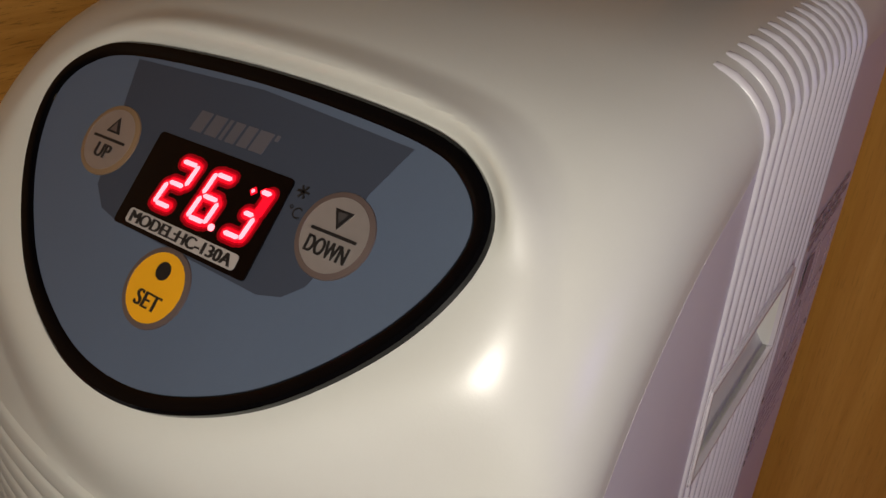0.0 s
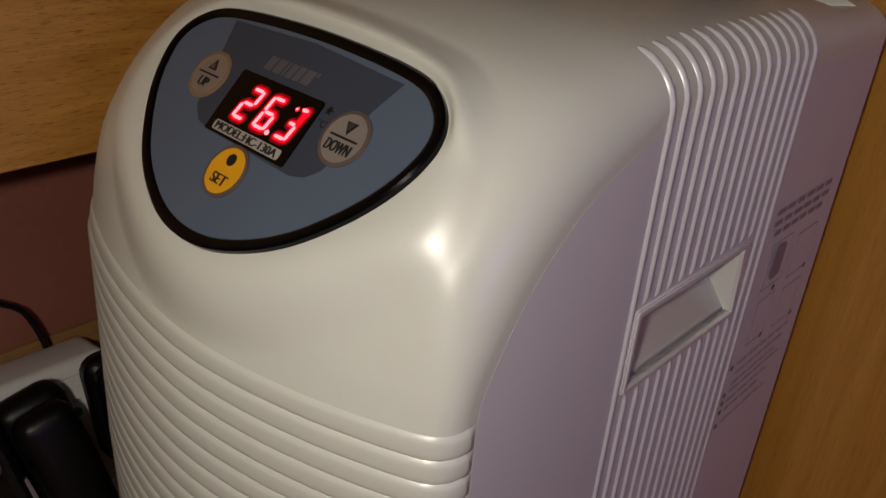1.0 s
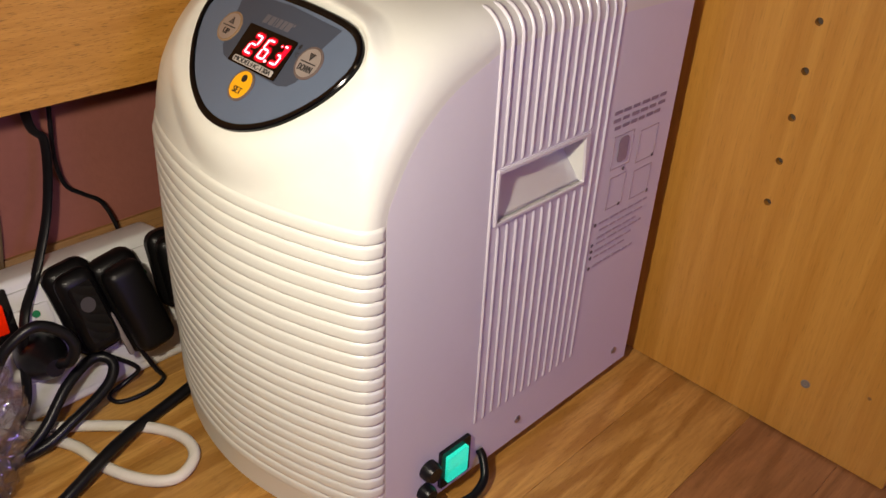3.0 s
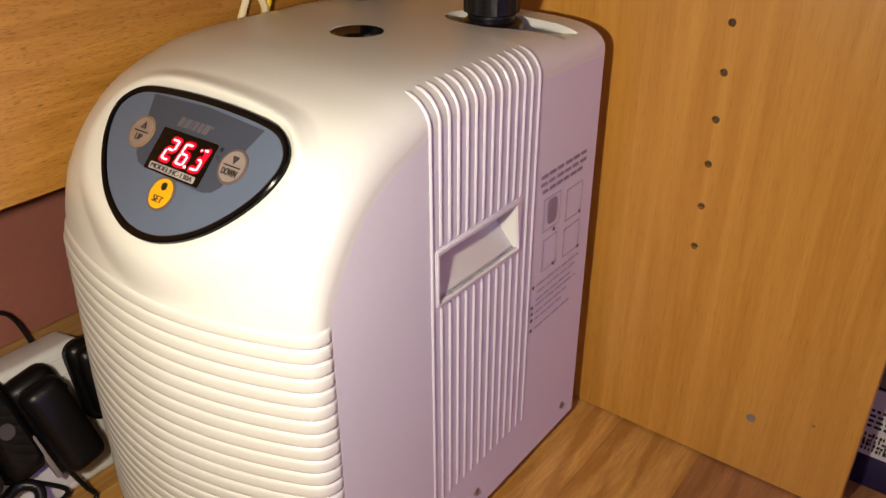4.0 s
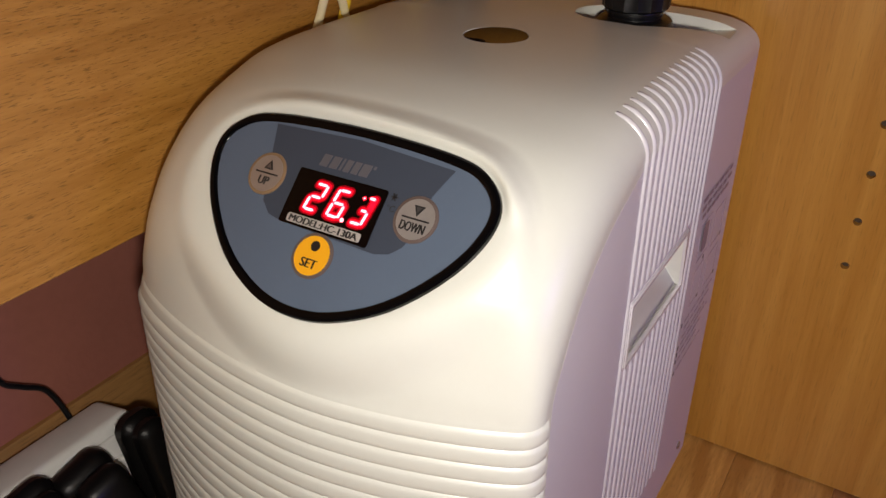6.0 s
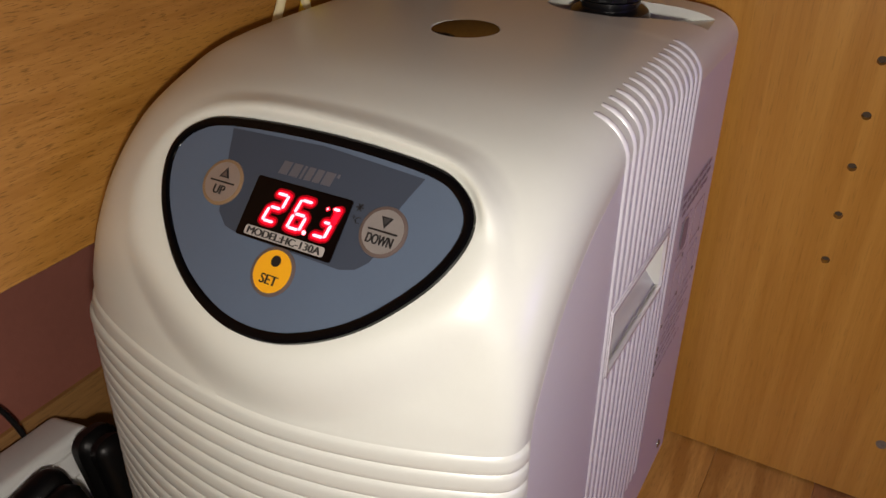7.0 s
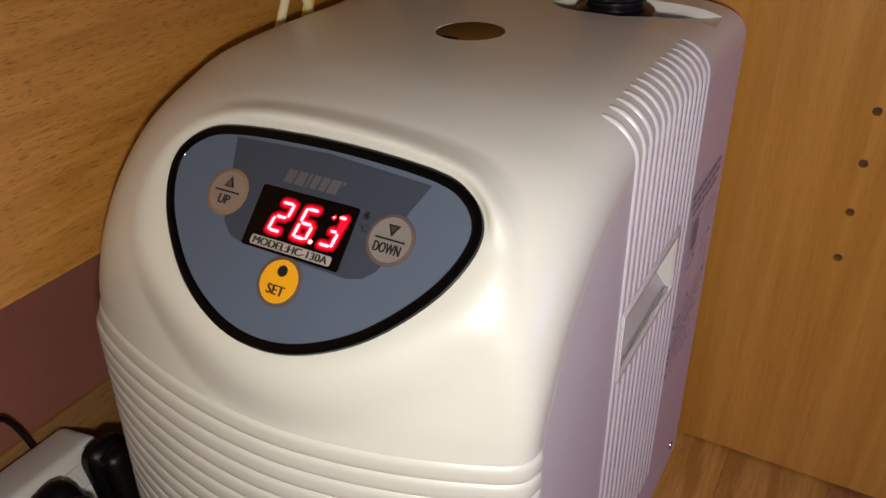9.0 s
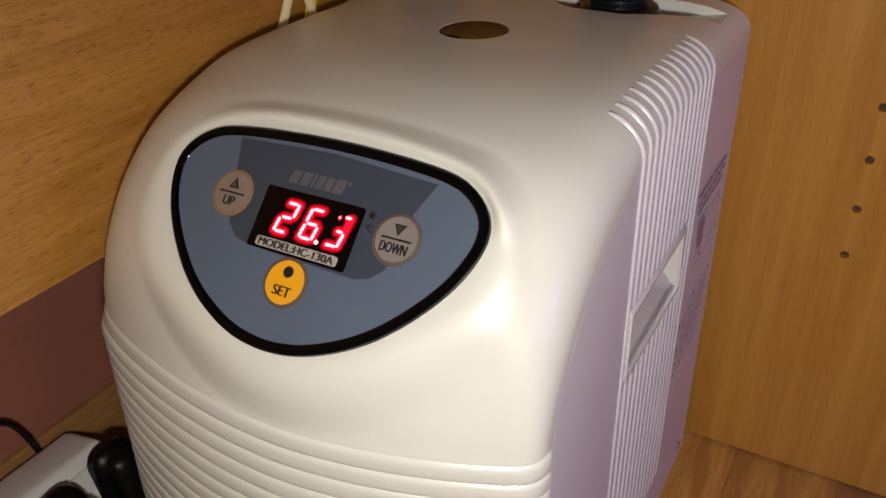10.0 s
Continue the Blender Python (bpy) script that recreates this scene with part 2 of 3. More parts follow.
def lettering(text, size, width=None, thick=0.00012, bold=0.0):
    """The text as a bmesh, centred on the origin in x and y."""
    data = bpy.data.curves.new("lettering", "FONT")
    data.body, data.size, data.extrude, data.align_x, data.align_y = text, size, thick, "CENTER", "CENTER"
    ob = new("lettering", data)
    me = bpy.data.meshes.new_from_object(ob.evaluated_get(bpy.context.evaluated_depsgraph_get()))
    bpy.data.objects.remove(ob)
    bpy.data.curves.remove(data)
    bm = bmesh.new()
    bm.from_mesh(me)
    bpy.data.meshes.remove(me)
    xs, ys = [v.co.x for v in bm.verts], [v.co.y for v in bm.verts]
    bm.transform(Matrix.Translation((-(min(xs) + max(xs)) / 2, -(min(ys) + max(ys)) / 2, 0)))
    if width:
        bm.transform(Matrix.Diagonal((width / (max(xs) - min(xs)), 1, 1, 1)))
    if bold:
        copies = []
        for k in (-1, 0, 1):
            c = bm.copy()
            c.transform(Matrix.Translation((bold * k, 0, 0.00001 * k)))
            copies.append(c)
        bm.free()
        bm = joined(copies)
    return bm


def joined(bms):
    out = bmesh.new()
    for b in bms:
        me = bpy.data.meshes.new("piece")
        b.to_mesh(me)
        b.free()
        out.from_mesh(me)
        bpy.data.meshes.remove(me)
    return out


def cut(ob, cutters):
    """Cuts the given closed bmeshes out of the mesh of ob."""
    for bm in cutters:
        me = bpy.data.meshes.new("cutter")
        bmesh.ops.recalc_face_normals(bm, faces=bm.faces)
        bm.to_mesh(me)
        bm.free()
        tool = new("cutter", me)
        mod = ob.modifiers.new("cut", "BOOLEAN")
        mod.operation, mod.object, mod.solver = "DIFFERENCE", tool, "EXACT"
        bpy.context.view_layer.update()
        done = bpy.data.meshes.new_from_object(ob.evaluated_get(bpy.context.evaluated_depsgraph_get()))
        ob.modifiers.clear()
        old, ob.data = ob.data, done
        bpy.data.meshes.remove(old)
        bpy.data.objects.remove(tool)
        bpy.data.meshes.remove(me)
    ob.data.set_sharp_from_angle(angle=radians(32))
    for p in ob.data.polygons:
        if abs(p.normal.x) > 0.995:
            p.use_smooth = False


# ---- the setting ----
XL, XB = -0.398, -0.279          # wall behind the board; face of the hanging board
floor = tagged(part("floor", box(-0.5, 3.2, -3.2, 1.6, -0.06, -0.012), SKIRT, smooth=False), "oak laminate floor in long narrow planks", "floor", kind="structure")
tagged(part("wall_west", box(XL - 0.1, XL, -3.2, 1.6, 0, 2.6), PINK, smooth=False), "dusty red painted wall behind the desk board", "wall", kind="structure")
tagged(part("wall_north", box(XL, 3.2, 1.5, 1.6, 0, 2.6), CEIL, smooth=False), "plain plaster wall closing the room", "wall", kind="structure")
tagged(part("wall_south", box(XL, 3.2, -3.3, -3.2, 0, 2.6), CEIL, smooth=False), "plain plaster wall closing the room", "wall", kind="structure")
tagged(part("wall_east", box(3.2, 3.3, -3.3, 1.6, 0, 2.6), CEIL, smooth=False), "plain plaster wall closing the room", "wall", kind="structure")
tagged(part("ceiling", box(-0.5, 3.3, -3.3, 1.6, 2.6, 2.7), CEIL, smooth=False), "plain plaster ceiling", "ceiling", kind="structure")


def skirting():
    bm = plate([(0, 0), (0.014, 0), (0.014, 0.095), (0.011, 0.108), (0.006, 0.114), (0.004, 0.118), (0, 0.118)], 0, 3.2)
    bm.transform(Matrix(((1, 0, 0, XL), (0, 0, 1, -3.2), (0, 1, 0, 0), (0, 0, 0, 1))))
    return tagged(part("baseboard", bm, SKIRT), "brown wooden skirting board along the wall", "skirting", kind="structure")


skirting()

# upright cabinet side with drilled shelf holes
panel = thing("cabinet_side_panel", "beech-veneered upright cabinet side with a row of shelf-pin holes", "cabinet panel", (0, 0.009, 0))
board = part("board", box(XL, 0.247, 0, 0.018, 0.0018, 0.74, 0.0008, 1), BEECH_UP, panel, smooth=False)
hole_z = [0.215 + 0.0376 * k for k in range(13)]
drills = []
for z in hole_z:
    bm = turned([(0.0031, 0), (0.0031, 0.02)], 16)
    bm.transform(pose(0.0855, 0.012, z, 90))
    drills.append(bm)
bm = turned([(0.0042, 0), (0.0042, 0.02)], 16)
bm.transform(pose(0.161, 0.010, 0.065, 90))
drills.append(bm)
cut(board, [joined(drills)])
for z in hole_z:
    bm = turned([(0.0029, 0), (0.0029, 0.001)], 16)
    part("shelf_hole", bm, HOLE, panel, m=pose(0.0855, 0.006, z, 90))
bm = turned([(0.0044, -0.001), (0.0040, 0.0006), (0.0018, 0.0008), (0.0012, 0.0003)], 20)
part("fixing_bolt", bm, PLUG, panel, "grey metal fixing bolt", m=pose(0.161, 0.0, 0.065, 90))
bm = turned([(0.0019, -0.001), (0.0016, 0.0002)], 14)
part("screw_plug", bm, SKIRT, panel, "small brown plug", m=pose(0.211, 0.0, 0.082, 90))

# hanging back board of the desk
tagged(part("desk_back_board", box(XB - 0.018, XB, -1.5, -0.001, 0.295, 0.74, 0.0008, 1), BEECH_LONG, smooth=False), "beech-veneered desk back board hanging clear of the floor", "desk board")

# ---- the chiller ----
W = 0.257
chiller = thing("water_chiller", "cream-white plastic aquarium water chiller standing on the floor", "water chiller", (-W / 2, -0.2, 0))
O, A, B, N = Vector((-0.114, -0.341, 0.365)), Vector((1, 0, 0)), Vector((0, 0.70711, 0.70711)), Vector((0, -0.70711, 0.70711))
FACE = Matrix(((A.x, B.x, N.x, O.x), (A.y, B.y, N.y, O.y), (A.z, B.z, N.z, O.z), (0, 0, 0, 1)))
half = [(0, 0.0300), (0.050, 0.0275), (0.069, 0.0215), (0.0765, 0.0085), (0.0685, -0.0130), (0.0475, -0.0362), (0.023, -0.0499), (0, -0.0541)]
PICK = [Vector((p[0] - 0.0015, p[1])) for p in smooth_line(half + [(-x, y) for x, y in half[-2:0:-1]], 8, True)]


def grown(outline, by):
    n = len(outline)
    out = []
    for k in range(n):
        d = (outline[(k + 1) % n] - outline[k - 1]).normalized()
        out.append(outline[k] + by * Vector((-d.y, d.x)))
    return out


def away(p):
    """Distance of a point of the panel's plane from the outline, below 0 inside."""
    best, inside = 1e9, False
    n = len(PICK)
    for k in range(n):
        a, b = PICK[k], PICK[(k + 1) % n]
        ab = b - a
        t = max(0, min(1, (p - a).dot(ab) / ab.dot(ab)))
        best = min(best, (p - a - t * ab).length)
        if (a.y > p.y) != (b.y > p.y) and p.x < a.x + (p.y - a.y) / (b.y - a.y) * ab.x:
            inside = not inside
    return -best if inside else best


def ease(t):
    t = max(0.0, min(1.0, t))
    return t * t * (3 - 2 * t)


RIDGE_TOP, PITCH, RIDGES = 0.2865, 0.01035, 24
# edge y, edge z, crown y, crown z, share of the front's section
KNOTS = [(-0.030, 0.376, -0.030, 0.397, 0), (-0.13, 0.378, -0.13, 0.402, 0), (-0.235, 0.378, -0.225, 0.4045, 0.05), (-0.268, 0.370, -0.277, 0.4025, 0.25),
         (-0.298, 0.356, -0.315, 0.394, 0.45), (-0.323, 0.334, -0.346, 0.372, 0.68), (-0.339, 0.309, -0.370, 0.341, 0.88), (-0.345, 0.2965, -0.382, 0.311, 0.97), (-0.3465, 0.2885, -0.388, 0.2885, 1)]


def section(u, g):
    """How far the section has risen from its edge (u 1 or -1) to its crown (u 0)."""
    au, raw = abs(u), g
    g = max(0.0, min(1.0, g)) ** 0.4
    top = max(0.0, 1 - au ** (9 if u > 0 else 9 - 5 * ease(raw / 0.4))) ** 0.5 * 0.9 + 0.1 * (1 - au * au)
    share = 0.30 if u < 0 else 0.58 - 0.34 * ease((raw - 0.75) / 0.25)
    share += (0.39 - share) * (1 - ease((au - 0.0) / 0.3))
    tight = ease((raw - 0.75) / 0.25) if u > 0 else 0.0
    front = share * max(0.0, 1 - au ** (13 + 23 * tight)) ** 0.5 + (1 - share) * (1 - au ** (2.1 - 0.35 * tight))
    return top * (1 - g) + front * g


def inset(rows, by):
    """The side's edge line, drawn in towards the middle of the side."""
    line = [Vector((r[0], r[1])) for r in rows]
    out = []
    for i, p in enumerate(line):
        d = (line[min(i + 1, len(line) - 1)] - line[max(i - 1, 0)]).normalized()
        q = p + by * Vector((-d.y, d.x))
        out.append((min(q.x, -0.030), max(q.y, 0.013)))
    return out


def chiller_rows():
    rows = []
    for p in smooth_line(KNOTS, 32):
        rows.append((*p, 0.0))
    z = RIDGE_TOP
    low = RIDGE_TOP - RIDGES * PITCH
    steps = 9
    for k in range(RIDGES * steps + 1):
        z = RIDGE_TOP - PITCH * k / steps
        f = (RIDGE_TOP - z) / RIDGE_TOP
        lobe = math.sqrt(max(0.0, 1 - abs(2 * (k / steps % 1) - 1) ** 2.6)) * 0.0016 if k < RIDGES * steps else 0
        rows.append((-0.3466 - 0.003 * f, z, -0.3885 - 0.0075 * min(1, 2.2 * f), z, 1, lobe))
    for z in (low - 0.002, low - 0.006, 0.017, 0.013):
        rows.append((-0.3496, z, -0.396, z, 1, -0.0008 if z < low - 0.003 else 0))
    return rows


def chiller_shell():
    rows = chiller_rows()
    bm = bmesh.new()
    cols = 210
    grid = []
    for ey, ez, cy, cz, g, lobe in rows:
        line = []
        wide = W + 0.0020 * ease((g - 0.90) / 0.10) + 0.0062 * ease((RIDGE_TOP - ez - 0.002) / 0.014) + 0.020 * max(0.0, RIDGE_TOP - ez)
        for k in range(cols + 1):
            u = math.sin((2 * k / cols - 1) * math.pi / 2)
            lean = 0.12 - 0.20 * ease((g - 0.85) / 0.15) + 0.45 * max(0.0, RIDGE_TOP - ez)
            skew = u + lean * (1 - u * u) * g
            w = section(skew, g)
            p = Vector((-wide / 2 + u * wide / 2, ey + (cy - ey) * w, ez + (cz - ez) * w))
            q = FACE.inverted() @ p
            if -0.03 < q.z < 0.04 and abs(q.x) < 0.125 and -0.10 < q.y < 0.08:
                d = away(q.xy)
                reach = (0.030 - 0.0200 * ease((q.y + 0.030) / 0.065))
                s = 1 - ease((d - 0.0054) / reach)
                q.z = q.z * (1 - s) - 0.0008 * s
                lip = max(0.0, 1 - abs(d - 0.0100) / 0.0048) if d < 0.0100 else max(0.0, 1 - (d - 0.0100) / 0.0120)
                q.z += 0.0036 * ease(lip) * ease((q.y - 0.006) / 0.018) * ease((q.x + 0.085) / 0.05)
                p = FACE @ q
            line.append((p, lobe))
        grid.append(line)
    verts = [[None] * (cols + 1) for _ in grid]
    for i, line in enumerate(grid):
        for k, (p, lobe) in enumerate(line):
            if lobe:
                a = line[min(k + 1, cols)][0] - line[max(k - 1, 0)][0]
                out = Vector((a.y, -a.x, 0)).normalized()
                p = p + out * lobe
            verts[i][k] = bm.verts.new(p)
    for i in range(len(grid) - 1):
        for k in range(cols):
            bm.faces.new((verts[i][k], verts[i][k + 1], verts[i + 1][k + 1], verts[i + 1][k]))
    back_low = [bm.verts.new((-W / 2 + math.sin((2 * k / cols - 1) * math.pi / 2) * W / 2, -0.030, 0.013)) for k in range(cols + 1)]
    for k in range(cols):
        bm.faces.new((verts[0][k + 1], verts[0][k], back_low[k], back_low[k + 1]))
        bm.faces.new((verts[-1][k], verts[-1][k + 1], back_low[k + 1], back_low[k]))
    for k, x in ((0, -W), (cols, 0.0)):
        inner = [bm.verts.new((x if k else verts[i][0].co.x + 0.0001, y, z)) for i, (y, z) in enumerate(inset(rows, 0.0035))]
        end = bm.verts.new((x, -0.030, 0.013))
        for i in range(len(grid) - 1):
            bm.faces.new((verts[i][k], verts[i + 1][k], inner[i + 1], inner[i]))
        bm.faces.new((verts[0][k], inner[0], end, back_low[k]))
        bm.faces.new((verts[-1][k], inner[-1], end, back_low[k]))
        bm.faces.new(inner + [end])
    bmesh.ops.remove_doubles(bm, verts=bm.verts, dist=1e-6)
    return bm


shell = part("shell", chiller_shell(), SHELL, chiller)


def wedge_pocket(x0, x1, xs, y0, y1, z0, z1):
    """A slot in the top, round at x0, its floor rising from xs to x1."""
    out = [(x0 + (y1 - y0) / 2 - (y1 - y0) / 2 * math.sin(a), (y0 + y1) / 2 + (y1 - y0) / 2 * math.cos(a)) for a in (math.pi * k / 12 for k in range(13))]
    bm = plate(out + [(xs, y0), (x1, y0 + 0.55 * (y1 - y0)), (x1, y1)], z0, z1)
    for v in bm.verts:
        if v.co.z < (z0 + z1) / 2 and abs(v.co.x - x1) < 1e-6:
            v.co.z = 0.392
    return bm


def handle_cutter():
    """The grip: a hollow whose floor slopes up and out, shallow at its front end."""
    out = [(0.02, 0.2505), (0.0, 0.2505), (-0.0022, 0.2508), (-0.019, 0.2800), (-0.020, 0.2850), (-0.018, 0.2885), (0.02, 0.2885)]
    bm = plate(out, -0.2450, -0.1480)
    for v in bm.verts:
        if v.co.x < -0.001:
            if v.co.z > -0.2:
                v.co.z -= 0.45 * abs(v.co.x)
            else:
                v.co.x = -0.0014 + 0.24 * v.co.x
    bm.transform(Matrix(((1, 0, 0, 0), (0, 0, 1, 0), (0, 1, 0, 0), (0, 0, 0, 1))))
    return bm


side_line = inset(chiller_rows(), 0.0042)
side_line = side_line[::3] + [(-0.3440, 0.0135), (-0.0303, 0.0135)]
side_bm = plate(side_line, -0.003, 0.00003)
side_bm.transform(Matrix(((0, 0, 1, 0), (1, 0, 0, 0), (0, 1, 0, 0), (0, 0, 0, 1))))
# same plastic as the shell; its lilac stands for violet light on the flank
side_panel = part("side_panel", side_bm, VIOLET_LIT, chiller, "side panel of the shell's plastic, coloured lilac for the violet light", smooth=False)
cap = turned([(0.0195, 0.3895), (0.0195, 0.42)], 40)
cap.transform(Matrix.Translation((-0.119, -0.184, 0)))
cut(shell, [cap, wedge_pocket(-0.111, -0.009, -0.06, -0.110, -0.054, 0.380, 0.43), wedge_pocket(-0.248, -0.180, -0.2, -0.093, -0.046, 0.381, 0.43), handle_cutter()])
cut(side_panel, [handle_cutter()])
bm = turned([(0.0193, 0.390), (0.0193, 0.4030), (0.0190, 0.4034), (0.0160, 0.4030), (0.004, 0.4027)], 40)
part("top_cap", bm, GLOSS, chiller, "glossy black round cap", m=Matrix.Translation((-0.119, -0.184, 0)))
for x, y in ((-0.04, -0.07), (-0.22, -0.07), (-0.04, -0.31), (-0.22, -0.31)):
    part("foot", turned([(0.012, 0.0), (0.013, 0.003), (0.013, 0.014)], 20), BLACK, chiller, m=Matrix.Translation((x, y, 0)))


def crest(y):
    """The shell's section over its edge at that y, from the side to a little way on to the top."""
    knots = smooth_line(KNOTS, 12)
    e = min(knots, key=lambda r: abs(r[0] - y))
    out = []
    for au in (1.0, 0.997, 0.985, 0.965, 0.94, 0.91, 0.88, 0.865):
        w = section(au, e[4])
        c = min(knots, key=lambda r: abs(r[0] + (r[2] - r[0]) * w - y))
        out.append((-W / 2 * (1 - au), c[1] + (c[3] - c[1]) * w))
    return out


def rib(y, spans):
    """Raised rounded bars on the side, the upper one bent over on to the top."""
    bms = []
    for z0, z1, over in spans:
        path = [(0.0, z0), (0.0, z0 + 0.003), (0.0, z1 - 0.003), (0.0, z1)]
        if over:
            path = [(0.0, z0), (0.0, z0 + 0.003), (0.0, 0.34), (0.0, 0.366 if y > -0.235 else 0.360)] + crest(y)
        bm = bmesh.new()
        section = [(-0.0017, -0.0006), (-0.0013, 0.0004), (-0.0007, 0.0011), (0, 0.0013), (0.0007, 0.0011), (0.0013, 0.0004), (0.0017, -0.0006)]
        rings = []
        for i, (x, z) in enumerate(path):
            a, b = path[max(i - 1, 0)], path[min(i + 1, len(path) - 1)]
            d = Vector((b[0] - a[0], b[1] - a[1])).normalized()
            nx, nz = d.y, -d.x
            shrink = 0.15 if i in (0, len(path) - 1) else 0.6 if over and i == len(path) - 2 else 1
            rings.append([bm.verts.new((x + nx * h * shrink, y + s, z + nz * h * shrink)) for s, h in section])
        for r0, r1 in zip(rings, rings[1:]):
            for k in range(len(section) - 1):
                bm.faces.new((r0[k], r0[k + 1], r1[k + 1], r1[k]))
        bms.append(bm)
    return joined(bms)


for k in range(14):
    y = -0.251 + 0.124 * k / 13
    broken = 0.5 < k < 11.2
    spans = [(0.066, 0.246, False), (0.293, 0, True)] if broken else [(0.066, 0, True)]
    part("rib", rib(y, spans), RIB, chiller)
frame_bm = plate(rounded(-0.2475, -0.1455, 0.2475, 0.2915, 0.002, 3), 0, 0.0022, bevel=0.0008)
frame_bm.transform(Matrix(((0, 0, 1, -0.0004), (1, 0, 0, 0), (0, 1, 0, 0), (0, 0, 0, 1))))
surround = part("handle_surround", frame_bm, RIB, chiller)
cut(surround, [handle_cutter()])

# control panel
gasket = bmesh.new()
loops = [[gasket.verts.new((*p, h)) for p in grown(PICK, by)] for by, h in ((0.0055, -0.001), (0.0053, 0.0012), (0.0044, 0.0020), (0.0024, 0.0020), (0.0009, 0.0012), (0.0002, 0.0))]
n = len(PICK)
for a, b in zip(loops, loops[1:]):
    for k in range(n):
        gasket.faces.new((a[k], a[(k + 1) % n], b[(k + 1) % n], b[k]))
control = part("control_panel", plate(grown(PICK, 0.0008), -0.001, 0.0008), MEMBRANE, chiller, "slate-blue membrane control panel", m=FACE)
part("gasket", gasket, GASKET, chiller, "black rubber gasket round the panel", m=FACE)


def on_face(name, bm, mat, lift, parent=None, label=""):
    return part(name, bm, mat, parent or control, label, m=FACE @ Matrix.Translation((0, 0, lift)))


field = [(-0.052, 0.0272), (0.0, 0.0292), (0.0525, 0.0258), (0.0465, 0.012), (0.0450, -0.006), (0.0420, -0.0140), (0.0370, -0.0185), (0.030, -0.0205), (-0.026, -0.0190), (-0.034, -0.0175), (-0.0405, -0.012), (-0.0430, -0.004)]
on_face("dark_field", plate(field, 0, 0.00012), MEMBRANE_DARK, 0.0008)
window = on_face("display", plate(rounded(-0.0268, 0.0248, -0.0192, 0.0090, 0.0012), 0, 0.0006), DISPLAY, 0.0009, label="black display window with lit red digits")


def segment(x, y, w, h, by=0.0, thick=0.0003, soft=False):
    """A lit bar with pointed ends, leaning as the digits do."""
    x, y, w, h = x - by, y - by, w + 2 * by, h + 2 * by
    c = min(w, h) / 2
    if soft:
        pts = rounded(x, x + w, y, y + h, c * 0.98, 4)
    elif w > h:
        pts = [(x, y + h / 2), (x + c, y), (x + w - c, y), (x + w, y + h / 2), (x + w - c, y + h), (x + c, y + h)]
    else:
        pts = [(x + w / 2, y), (x + w, y + c), (x + w, y + h - c), (x + w / 2, y + h), (x, y + h - c), (x, y + c)]
    return plate([(a + 0.16 * (b + 0.004), b) for a, b in pts], 0, thick)


def digit(x, lit, faint=""):
    # a faintly glowing plate for light scattered behind the digit
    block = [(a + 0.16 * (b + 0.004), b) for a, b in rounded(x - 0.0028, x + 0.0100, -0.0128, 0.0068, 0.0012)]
    on_face("digit_glow", plate(block, 0, 0.00008), LED_SPILL, 0.00151 - 0.00020, window, "dark red plate glowing as the digit's scattered light")
    w, t, lo, hi = 0.0078, 0.00125, -0.0105, 0.0038
    mid = (lo + hi) / 2
    place = {"a": (x + t, hi - t, w - 2 * t, t), "g": (x + t, mid - t / 2, w - 2 * t, t), "d": (x + t, lo, w - 2 * t, t), "f": (x, mid + 0.0004, t, hi - mid - 0.0008), "b": (x + w - t, mid + 0.0004, t, hi - mid - 0.0008),
             "h": (x + 0.42 * w, mid - t / 2, 0.58 * w - t, t), "e": (x, lo + 0.0004, t, mid - lo - 0.0008), "c": (x + w - t, lo + 0.0004, t, mid - lo - 0.0008)}
    # the soft halo of each bar, built from stacked glowing plates
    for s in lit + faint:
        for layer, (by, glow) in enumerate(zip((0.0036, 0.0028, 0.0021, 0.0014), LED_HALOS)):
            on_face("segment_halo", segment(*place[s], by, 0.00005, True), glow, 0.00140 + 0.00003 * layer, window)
        on_face("segment_bleed", segment(*place[s], 0.0008, 0.0001, True), LED_BLEED, 0.00154, window)
        if s in lit:
            on_face("lit_segment", segment(*place[s]), LED, 0.0017, window)


digit(-0.0152, "abged")
digit(-0.0016, "afgedc")
digit(0.0117, "hcd", "b")
for nm, lit, by in (("segment_bleed", LED_BLEED, 0.0006), ("lit_segment", LED, 0.0)):
    on_face(nm, segment(0.0160, 0.00255, 0.0034, 0.00125, by), lit, 0.0015 if by else 0.0017, window)
    on_face(nm, segment(0.0128, 0.0019, 0.0012, 0.0012, by), lit, 0.0015 if by else 0.0017, window)
on_face("decimal_point", plate(disc(0.0074, -0.0102, 0.0010, 14), 0, 0.0003), LED, 0.0016, window)
strip = on_face("model_plate", plate(rounded(-0.0225, 0.0205, -0.0180, -0.0137, 0.0012), 0, 0.0002), PLATE, 0.0015, window)
on_face("model_text", lettering("MODEL:HC-130A", 0.0047, 0.0395, bold=0.00020), INK, 0.00185, window).location += FACE.to_3x3() @ Vector((-0.001, -0.01585, 0))


